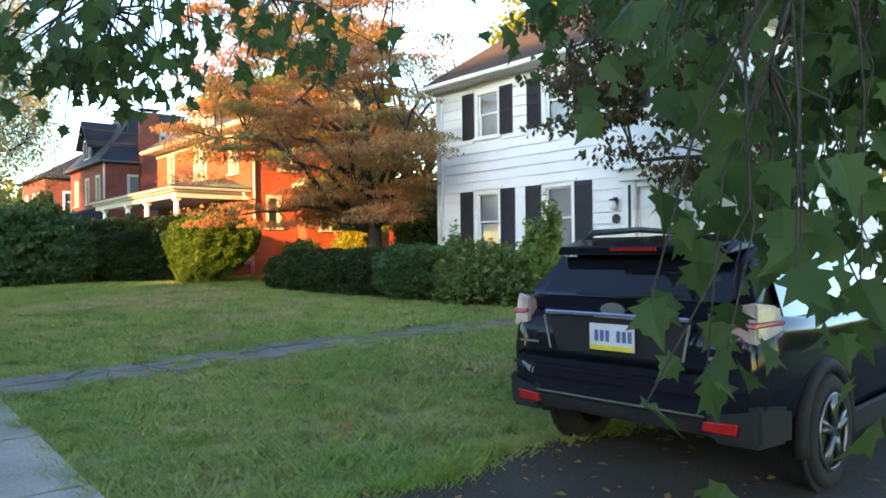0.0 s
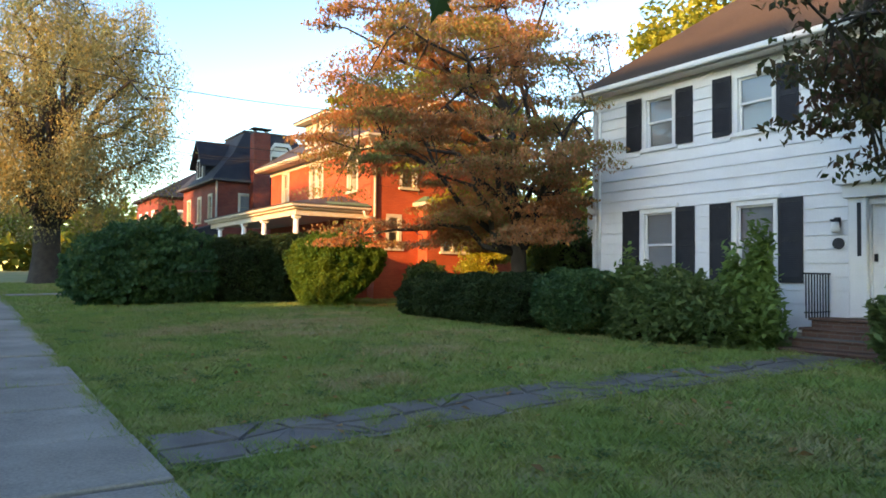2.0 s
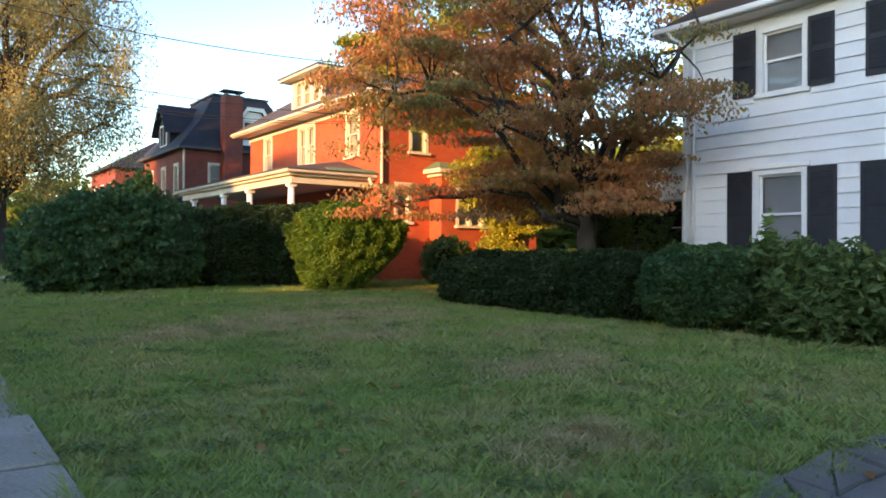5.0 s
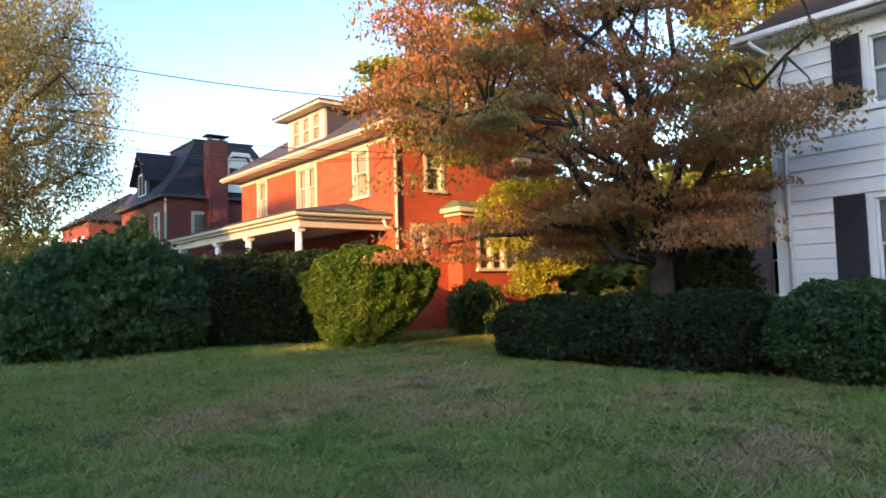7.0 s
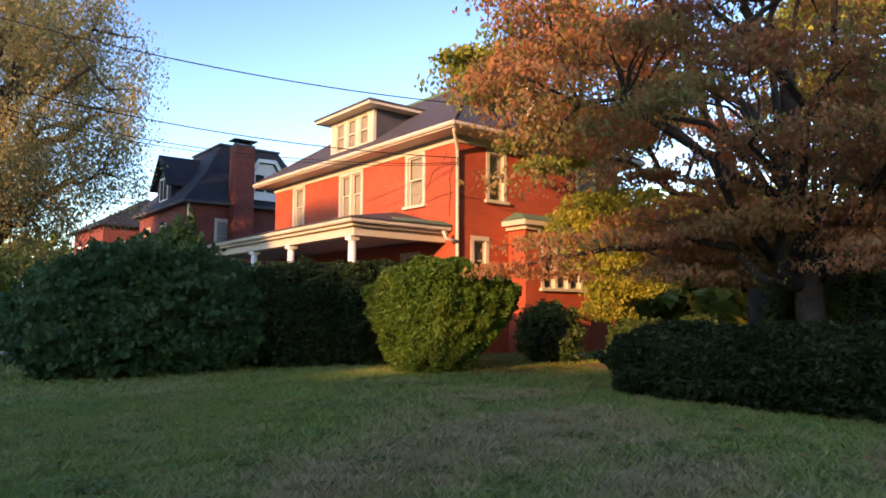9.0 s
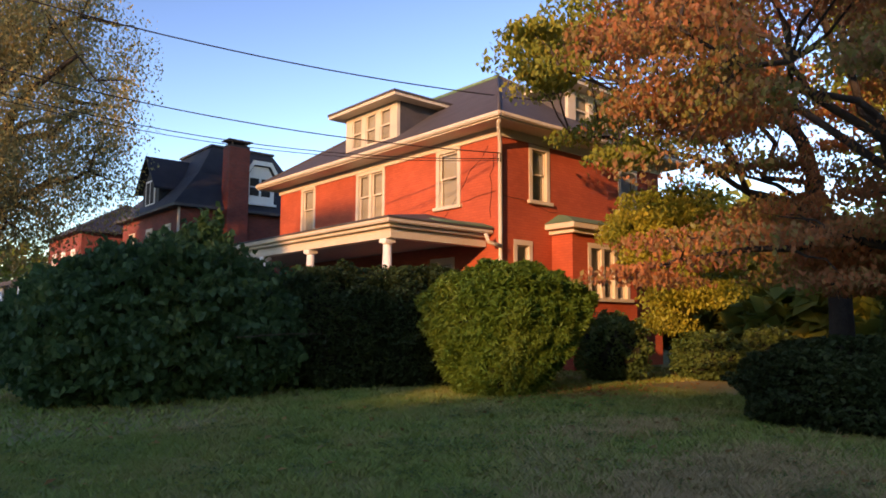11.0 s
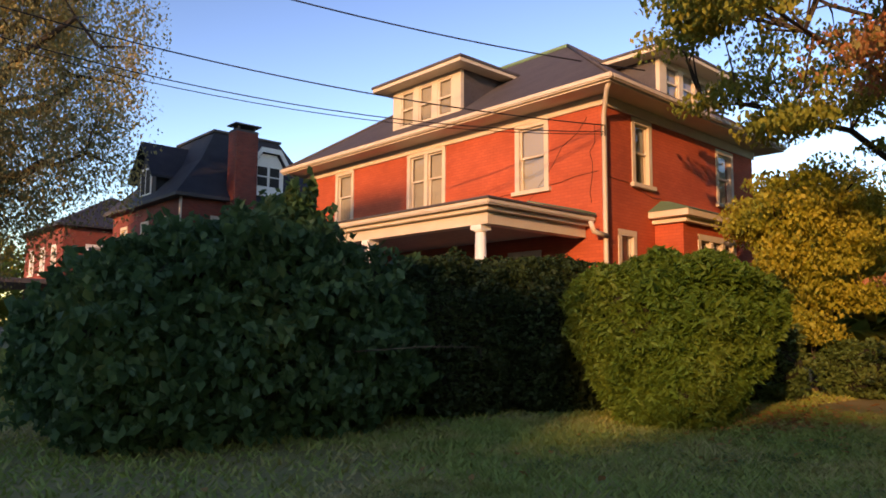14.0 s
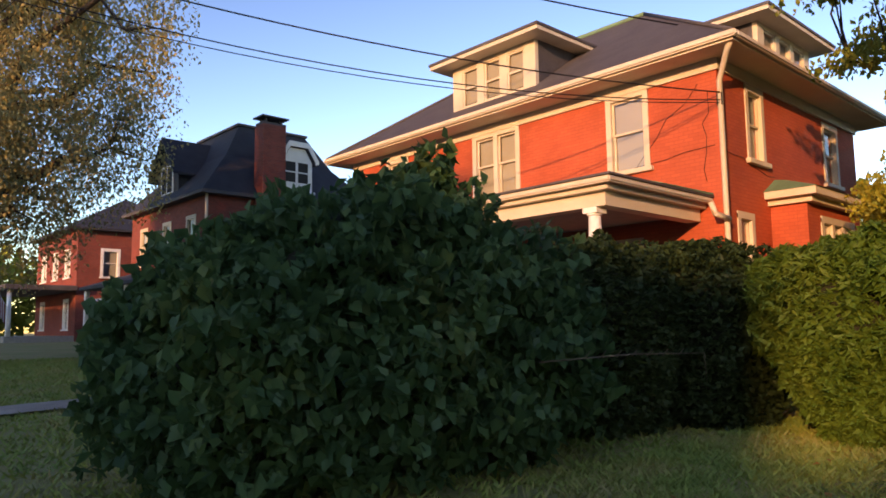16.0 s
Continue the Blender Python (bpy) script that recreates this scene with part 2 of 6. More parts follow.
def quad_mesh(fr, u0, v0, u1, v1, w):
    """One pane of glass in a wall's axes, facing out."""
    bm = bmesh.new()
    q = [(u0, v0, w), (u1, v0, w), (u1, v1, w), (u0, v1, w)]
    f = bm.faces.new([bm.verts.new(fr.p(*c)) for c in q])
    f.normal_update()
    if f.normal.dot(fr.w) < 0:
        f.normal_flip()
    return bm


def part(name, bm, mat, parent, label=""):
    return mesh_object(name, bm, mat, parent, label)


def empty(name, x=0.0, y=0.0, z=0.0):
    ob = new(name)
    ob.location = (x, y, z)
    bpy.context.view_layer.update()
    return ob


def box(bm, a, b):
    (x0, y0, z0), (x1, y1, z1) = a, b
    v = [bm.verts.new(p) for p in ((x0, y0, z0), (x1, y0, z0), (x1, y1, z0), (x0, y1, z0), (x0, y0, z1), (x1, y0, z1), (x1, y1, z1), (x0, y1, z1))]
    for f in ((0, 3, 2, 1), (4, 5, 6, 7), (0, 1, 5, 4), (1, 2, 6, 5), (2, 3, 7, 6), (3, 0, 4, 7)):
        bm.faces.new([v[i] for i in f])
    return bm


def boxes(*ab):
    bm = bmesh.new()
    for a, b in ab:
        box(bm, a, b)
    return bm


def solid(points, faces):
    bm = bmesh.new()
    v = [bm.verts.new(p) for p in points]
    for f in faces:
        bm.faces.new([v[i] for i in f])
    bmesh.ops.recalc_face_normals(bm, faces=bm.faces)
    return bm


def bevelled(bm, w=0.01, seg=1):
    bmesh.ops.bevel(bm, geom=bm.edges[:], offset=w, segments=seg, affect="EDGES", clamp_overlap=True)
    return bm


def tube(bm, pts, radii, sides=8, cap=True):
    """A tapered tube along points."""
    rings = []
    side = None
    for i, p in enumerate(pts):
        d = (Vector(pts[min(i + 1, len(pts) - 1)]) - Vector(pts[max(i - 1, 0)])).normalized()
        if side is None:
            side = d.orthogonal().normalized()
        side = (side - d * side.dot(d)).normalized()
        up = d.cross(side)
        rings.append([bm.verts.new(Vector(p) + (side * math.cos(a) + up * math.sin(a)) * radii[i]) for a in (2 * math.pi * k / sides for k in range(sides))])
    for r, q in zip(rings, rings[1:]):
        for k in range(sides):
            f = bm.faces.new((r[k], r[(k + 1) % sides], q[(k + 1) % sides], q[k]))
            f.smooth = True
    if cap:
        bm.faces.new(rings[0][::-1])
        bm.faces.new(rings[-1])
    return bm


class Frame:
    """A wall's own axes: u along it, v up, w out of it."""

    def __init__(self, o, u, w):
        self.o, self.u, self.w = Vector(o), Vector(u), Vector(w)

    def p(self, u, v, w=0.0):
        return self.o + self.u * u + Vector((0, 0, v)) + self.w * w


def fbox(bm, fr, a, b):
    """A box in a wall's axes."""
    (u0, v0, w0), (u1, v1, w1) = a, b
    v = [bm.verts.new(fr.p(*q)) for q in ((u0, v0, w0), (u1, v0, w0), (u1, v0, w1), (u0, v0, w1), (u0, v1, w0), (u1, v1, w0), (u1, v1, w1), (u0, v1, w1))]
    fs = [bm.faces.new([v[i] for i in f]) for f in ((0, 3, 2, 1), (4, 5, 6, 7), (0, 1, 5, 4), (1, 2, 6, 5), (2, 3, 7, 6), (3, 0, 4, 7))]
    bmesh.ops.recalc_face_normals(bm, faces=fs)
    return bm


def wall_mesh(fr, length, v0, v1, thick, holes, start=0.0):
    """A wall with real openings (u0, v0, u1, v1); its face lies at w = 0 and it goes back by thick."""
    us = sorted({start, length, *(h[0] for h in holes), *(h[2] for h in holes)})
    vs = sorted({v0, v1, *(h[1] for h in holes), *(h[3] for h in holes)})
    full = {}
    for i in range(len(us) - 1):
        for j in range(len(vs) - 1):
            cu, cv = (us[i] + us[i + 1]) / 2, (vs[j] + vs[j + 1]) / 2
            full[i, j] = not any(h[0] < cu < h[2] and h[1] < cv < h[3] for h in holes)
    bm = bmesh.new()

    def quad(*q):
        bm.faces.new([bm.verts.new(fr.p(*c)) for c in q])

    for (i, j), ok in full.items():
        if not ok:
            continue
        a, b, c, d = us[i], us[i + 1], vs[j], vs[j + 1]
        quad((a, c, 0), (b, c, 0), (b, d, 0), (a, d, 0))
        quad((a, c, -thick), (a, d, -thick), (b, d, -thick), (b, c, -thick))
        for di, dj, e, f in ((-1, 0, (a, c), (a, d)), (1, 0, (b, d), (b, c)), (0, -1, (b, c), (a, c)), (0, 1, (a, d), (b, d))):
            if not full.get((i + di, j + dj), False):
                quad((*e, 0), (*f, 0), (*f, -thick), (*e, -thick))
    bmesh.ops.remove_doubles(bm, verts=bm.verts, dist=1e-4)
    bmesh.ops.recalc_face_normals(bm, faces=bm.faces)
    return bm


def window(house, fr, u0, v0, u1, v1, trim, shade, casing=0.09, upper=None, lights=1, sill_w=0.12, low=None):
    """A double-hung window under a house: casing, sill, two sashes, panes and, behind them, a drawn shade or a sheet of
    painted room darkness.
    """
    holder = empty("window", *fr.p((u0 + u1) / 2, v0, 0))
    holder.parent = house
    holder.matrix_parent_inverse = house.matrix_world.inverted()
    c = casing
    bm = bmesh.new()
    fbox(bm, fr, (u0 - c * 0.3, v0, -0.12), (u0 + c, v1, 0.025))
    fbox(bm, fr, (u1 - c, v0, -0.12), (u1 + c * 0.3, v1, 0.025))
    fbox(bm, fr, (u0 - c * 0.3, v1 - c, -0.12), (u1 + c * 0.3, v1 + c * 0.4, 0.03))
    part("window_frame", bm, trim, holder)
    part("window_sill", bevelled(fbox(bmesh.new(), fr, (u0 - 0.1, v0 - 0.09, -0.1), (u1 + 0.1, v0 + 0.01, sill_w)), 0.008), trim, holder)
    vm = (v0 + v1) / 2
    n = lights
    w = (u1 - u0 - 2 * c - (n - 1) * c * 1.3) / n
    for k in range(n):
        a = u0 + c + k * (w + c * 1.3)
        b = a + w
        if k:
            part("mullion", fbox(bmesh.new(), fr, (a - c * 1.3, v0, -0.12), (a, v1 - c, 0.02)), trim, holder)
        for q, (lo, hi, dep) in enumerate(((v0 + 0.01, vm + 0.02, -0.085), (vm - 0.02, v1 - c, -0.05))):
            bm = bmesh.new()
            s = 0.045
            fbox(bm, fr, (a, lo, dep - 0.03), (a + s, hi, dep))
            fbox(bm, fr, (b - s, lo, dep - 0.03), (b, hi, dep))
            fbox(bm, fr, (a + s, lo, dep - 0.03), (b - s, lo + s, dep))
            fbox(bm, fr, (a + s, hi - s, dep - 0.03), (b - s, hi, dep))
            part("sash", bm, trim, holder)
            p = part("pane", quad_mesh(fr, a + s - 0.005, lo + s - 0.005, b - s + 0.005, hi - s + 0.005, dep - 0.015), M["glass"], holder)
            p.visible_shadow = False
        split = vm if low else v0
        part("shade_or_dark_backing", fbox(bmesh.new(), fr, (a, split, -0.15), (b, v1 - c, -0.145)), shade, holder)
        if low:
            part("lower_curtain", fbox(bmesh.new(), fr, (a, v0, -0.17), (b, split + 0.05, -0.165)), low, holder)
    return holder


def hip_roof(x0, y0, x1, y1, z, pitch, thick=0.16, ridge_axis=None):
    """A hip roof over an eave rectangle, with a thick eave edge."""
    w, d = x1 - x0, y1 - y0
    h = min(w, d) / 2
    if d >= w:
        r0, r1 = ((x0 + x1) / 2, y0 + h, z + h * pitch), ((x0 + x1) / 2, y1 - h, z + h * pitch)
    else:
        r0, r1 = (x0 + h, (y0 + y1) / 2, z + h * pitch), (x1 - h, (y0 + y1) / 2, z + h * pitch)
    pts = [(x0, y0, z - thick), (x1, y0, z - thick), (x1, y1, z - thick), (x0, y1, z - thick), (x0, y0, z), (x1, y0, z), (x1, y1, z), (x0, y1, z), r0, r1]
    top = [(4, 5, 8), (5, 6, 9, 8), (6, 7, 9), (7, 4, 8, 9)] if d >= w else [(4, 5, 9, 8), (5, 6, 9), (6, 7, 8, 9), (7, 4, 8)]
    return solid(pts, [(0, 3, 2, 1), (0, 1, 5, 4), (1, 2, 6, 5), (2, 3, 7, 6), (3, 0, 4, 7), *top])


def leaf_cloud(name, centres, size, mat, parent, label="", droop=0.25, stretch=1.7, flat=0.6, seed=1):
    """Many small folded leaves, one at each centre, joined into one mesh."""
    g = np.random.default_rng(seed)
    c = np.asarray(centres, dtype=float)
    n = len(c)
    az = g.uniform(0, 2 * np.pi, n)
    along = np.stack([np.cos(az), np.sin(az), -droop + g.normal(0, flat, n)], 1)
    along /= np.linalg.norm(along, axis=1)[:, None]
    rnd = np.stack([g.normal(0, flat, n), g.normal(0, flat, n), np.ones(n)], 1)
    side = np.cross(along, rnd)
    side /= np.linalg.norm(side, axis=1)[:, None] + 1e-9
    nor = np.cross(side, along)
    s = (size * g.uniform(0.6, 1.35, n))[:, None]
    v = np.empty((n, 4, 3))
    v[:, 0] = c - along * s * stretch / 2
    v[:, 1] = c + side * s * 0.5 + nor * s * 0.12
    v[:, 2] = c + along * s * stretch / 2 - nor * s * 0.15
    v[:, 3] = c - side * s * 0.5 + nor * s * 0.12
    me = bpy.data.meshes.new(name)
    i = np.arange(n)[:, None] * 4
    tris = np.concatenate([i + [0, 1, 2], i + [0, 2, 3]], 1).reshape(-1)
    me.vertices.add(n * 4)
    me.vertices.foreach_set("co", v.reshape(-1))
    me.loops.add(len(tris))
    me.loops.foreach_set("vertex_index", tris.astype(np.int32))
    me.polygons.add(2 * n)
    me.polygons.foreach_set("loop_start", np.arange(0, 6 * n, 3, dtype=np.int32))
    me.update(calc_edges=True)
    me.materials.append(mat)
    ob = new(name, me)
    if parent:
        ob.parent = parent
        ob.matrix_parent_inverse = parent.matrix_world.inverted()
    if label:
        ob["label"] = label
    return ob


def bent(a, b, sag, g, n=6):
    """Points of a limb from a to b that wanders a little and arches by sag."""
    a, b = np.array(a, float), np.array(b, float)
    L = np.linalg.norm(b - a)
    out = []
    for k in range(n + 1):
        t = k / n
        p = a + (b - a) * t + np.array([0, 0, sag * math.sin(math.pi * t)])
        if 0 < k < n:
            p += g.normal(0, 0.035 * L, 3)
        out.append(tuple(p))
    return out


def tree(name, base, height, crown, radii, mat, label, category="tree", seed=1, fork=0.3, trunk=0.25, clumps=120, per=300, leaf=0.1, flat=0.35, clump_r=0.8, limbs=14, droop=0.2, low=0.0, gap=0.35, hang=0.0, keep=None, extra=()):
    """A tree: trunk and limbs that taper, twigs, and a crown of leaf clumps with gaps inside an uneven outline."""
    g = np.random.default_rng(seed)
    bx, by = base
    bz = ground_z(bx, by)
    root = tagged(empty(name, bx, by, bz), label, category)
    cx, cy, cz = crown
    fz = bz + fork * height
    bm = bmesh.new()
    top = (cx * 0.5 + bx * 0.5, cy * 0.5 + by * 0.5, bz + height * 0.82)
    tip = bent((bx, by, fz), top, 0.0, g, 7)
    lean = ((bx + tip[1][0]) / 2, (by + tip[1][1]) / 2)
    tube(bm, [(bx, by, bz - 0.2), (bx, by, bz + 0.15), (bx + 0.03, by, bz + (fz - bz) * 0.5), *tip], [trunk * 1.7, trunk * 1.25, trunk * 1.02] + list(np.linspace(trunk * 0.95, trunk * 0.1, len(tip))), 10)
    pts = []
    while len(pts) < clumps:
        d = g.normal(size=3)
        d /= np.linalg.norm(d)
        r = g.uniform(0.25, 1.0) ** 0.5
        p = np.array([cx, cy, cz]) + d * r * np.array(radii) * (0.86 + 0.3 * noise.noise(Vector(d * 1.7 + seed)))
        if p[2] < bz + low or noise.noise(Vector(p * 0.55) + Vector((seed, 0, 0))) < gap - 0.62:
            continue
        if keep and not keep(p):
            continue
        pts.append(p)
    pts = np.array(pts + [np.array(q, float) for q in extra])
    order = np.argsort(-np.linalg.norm((pts - [cx, cy, cz]) / radii, axis=1))
    mains = []
    for i in order:
        if all(np.linalg.norm(pts[i] - pts[j]) > 0.62 * max(radii) * (14 / limbs) ** 0.5 for j in mains):
            mains.append(i)
        if len(mains) >= limbs:
            break
    nodes_ = [np.array(q) for q in tip]
    for i in mains:
        k = int(np.clip((pts[i][2] - fz) / max(0.5, top[2] - fz) * 4 - 0.8 + g.uniform(-0.5, 0.5), 0, 5))
        way = bent(tip[k], pts[i], 0.12 * np.linalg.norm(pts[i] - tip[k]) * (1 if hang == 0 else 2), g, 7)
        r0 = trunk * (0.42 - 0.045 * k)
        tube(bm, way, list(np.linspace(r0, 0.018, len(way))), 7)
        nodes_ += [np.array(q) for q in way[2:]]
    nd = np.array(nodes_)
    for i, p in enumerate(pts):
        if i in mains:
            continue
        q = nd[np.argmin(np.linalg.norm(nd - p, axis=1) + 0.3 * np.maximum(0, nd[:, 2] - p[2]))]
        way = bent(q, p, 0.1, g, 3)
        tube(bm, way, list(np.linspace(0.028 if trunk > 0.2 else 0.016, 0.006, len(way))), 4, cap=False)
    part("trunk", bm, M["bark"], root)
    cs = []
    for p in pts:
        m = int(per * g.uniform(0.6, 1.4))
        o = g.normal(size=(m, 3))
        o /= np.linalg.norm(o, axis=1)[:, None] + 1e-9
        o *= (g.uniform(0, 1, m) ** 0.45)[:, None] * clump_r * g.uniform(0.6, 1.3)
        o[:, 2] *= flat
        if hang:
            o[:, 2] -= hang * g.uniform(0, 1, m) ** 1.5
        o[:, 2] -= 0.10 * (o[:, 0] ** 2 + o[:, 1] ** 2) / clump_r
        cs.append(p + o)
    cs = np.concatenate(cs)
    cs = cs[cs[:, 2] > bz + low * 0.8 + 0.1]
    leaf_cloud("crown", cs, leaf, mat, root, droop=droop, seed=seed + 50)
    return root


def blob_points(n, centre, radii, g, rough=0.18, power=2.4, freq=1.2, shell=0.35):
    """Points in the outer shell of a rounded body with an uneven outline."""
    d = g.normal(size=(n, 3))
    d /= np.linalg.norm(d, axis=1)[:, None]
    k = (np.abs(d) ** power).sum(1) ** (-1 / power)
    bumps = np.array([noise.noise(Vector(q * freq * 2) + Vector(centre)) + 0.5 * noise.noise(Vector(q * freq * 5)) for q in d])
    r = k * (1 + rough * bumps) * (1 - shell * g.uniform(0, 1, n) ** 2.2)
    return np.array(centre) + d * r[:, None] * np.array(radii)


def shrub(name, lobes, mat, label, category="bush", leaf=0.08, per_m2=900, seed=3, rough=0.2, power=2.4, freq=1.2, stretch=1.7, droop=0.25, flat=0.6, core=0.8, shell=0.35, shape=None):
    """A bush: short stems, a solid near-black heart that stands in for inner shade, and a deep shell of leaves over one
    or more rounded lobes (x, y, rx, ry, height).
    """
    g = np.random.default_rng(seed)
    x0, y0 = lobes[0][:2]
    z0 = ground_z(x0, y0)
    root = tagged(empty(name, x0, y0, z0), label, category)
    cs = []
    for x, y, rx, ry, h in lobes:
        bm, stem = bmesh.new(), bmesh.new()
        gz = ground_z(x, y)
        c, r = (x, y, gz + h * 0.5), (rx, ry, h * 0.53)
        area = 4 * math.pi * ((rx * ry) ** 1.6 / 3 + (rx * r[2]) ** 1.6 / 3 + (ry * r[2]) ** 1.6 / 3) ** (1 / 1.6)
        p = blob_points(int(per_m2 * area), c, r, g, rough, power, freq, shell)
        if shape:
            p = np.array([shape(q, gz, h) for q in p])
        p[:, 2] = np.maximum(p[:, 2], gz + 0.02 + 0.06 * g.uniform(0, 1, len(p)))
        cs.append(p)
        # solid heart in near-black, painting the shade between the leaves
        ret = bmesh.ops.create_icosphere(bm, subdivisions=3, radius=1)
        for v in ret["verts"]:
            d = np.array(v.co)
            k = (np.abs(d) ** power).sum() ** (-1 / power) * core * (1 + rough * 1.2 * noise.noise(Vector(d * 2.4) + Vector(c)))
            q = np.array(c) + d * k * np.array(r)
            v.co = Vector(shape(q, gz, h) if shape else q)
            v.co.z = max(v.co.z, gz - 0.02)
        for k in range(5):
            a = k * 1.26 + x
            tube(stem, [(x + 0.1 * math.cos(a), y + 0.1 * math.sin(a), gz - 0.05), (x + rx * 0.4 * math.cos(a), y + ry * 0.4 * math.sin(a), gz + h * 0.5)], [0.04, 0.015], 5)
        part("stem_clump", stem, M["bark"], root)
        part("inner_shade_solid", bm, M["core"], root)
    leaf_cloud("foliage", np.concatenate(cs), leaf, mat, root, seed=seed + 9, stretch=stretch, droop=droop, flat=flat)
    return root

# ---- ground ----


def ground_sheet():
    bm = bmesh.new()
    xs = [-900, -300, -120, -60, -30, -18, -10.6, -10.5, -2.9, -2.8, -0.55, 1.28] + [1.28 + k for k in (0.8, 1.6, 2.6, 3.6, 5, 7, 9, 11, 13, 16, 20, 26, 34, 50, 80, 150, 400, 900)]
    ys = [-900, -300, -100, -50, -25, -10, -4] + [k * 1.5 for k in range(0, 45)] + [70, 80, 95, 130, 200, 400, 900]
    rows = [[bm.verts.new((x, y, ground_z(x, y) - (0.13 if -10.55 < x < -2.85 else 0.0))) for x in xs] for y in ys]
    for a, b in zip(rows, rows[1:]):
        for k in range(len(xs) - 1):
            bm.faces.new((a[k], a[k + 1], b[k + 1], b[k])).smooth = True
    return tagged(mesh_object("ground", bm, M["lawn"]), "green lawn ground with dry brown patches", "ground", kind="structure")


ground_sheet()


def strip(name, x0, x1, y0, y1, dz, mat, n=30):
    """A thin sheet that follows the ground."""
    bm = bmesh.new()
    xs, ys = np.linspace(x0, x1, 10), np.linspace(y0, y1, n)
    rows = [[bm.verts.new((x, y, ground_z(x, y) + dz)) for x in xs] for y in ys]
    for a, b in zip(rows, rows[1:]):
        for k in range(len(xs) - 1):
            bm.faces.new((a[k], a[k + 1], b[k + 1], b[k]))
    return mesh_object(name, bm, mat)


tagged(strip("road", -10.5, -2.9, -80, 160, -0.115, M["asphalt"], 100), "dark asphalt street beside the pavement", "road", kind="structure")
tagged(mesh_object("kerb", boxes(*(((-2.9, y, ground_z(0, y) - 0.15), (-2.74, y + 2.96, ground_z(0, y + 1.5) + 0.01)) for y in range(-60, 120, 3))), M["concrete"]), "grey concrete kerb along the street", "kerb", kind="structure")
tagged(strip("driveway", 1.28, 15, 0.2, 3.7, 0.012, M["driveway"], 12), "worn dark asphalt driveway beside the lawn", "driveway", kind="structure")
tagged(strip("driveway_apron", -2.74, -0.5, -0.2, 4.2, 0.012, M["concrete"], 6), "grey concrete driveway apron", "driveway", kind="structure")

# ---- white house ----


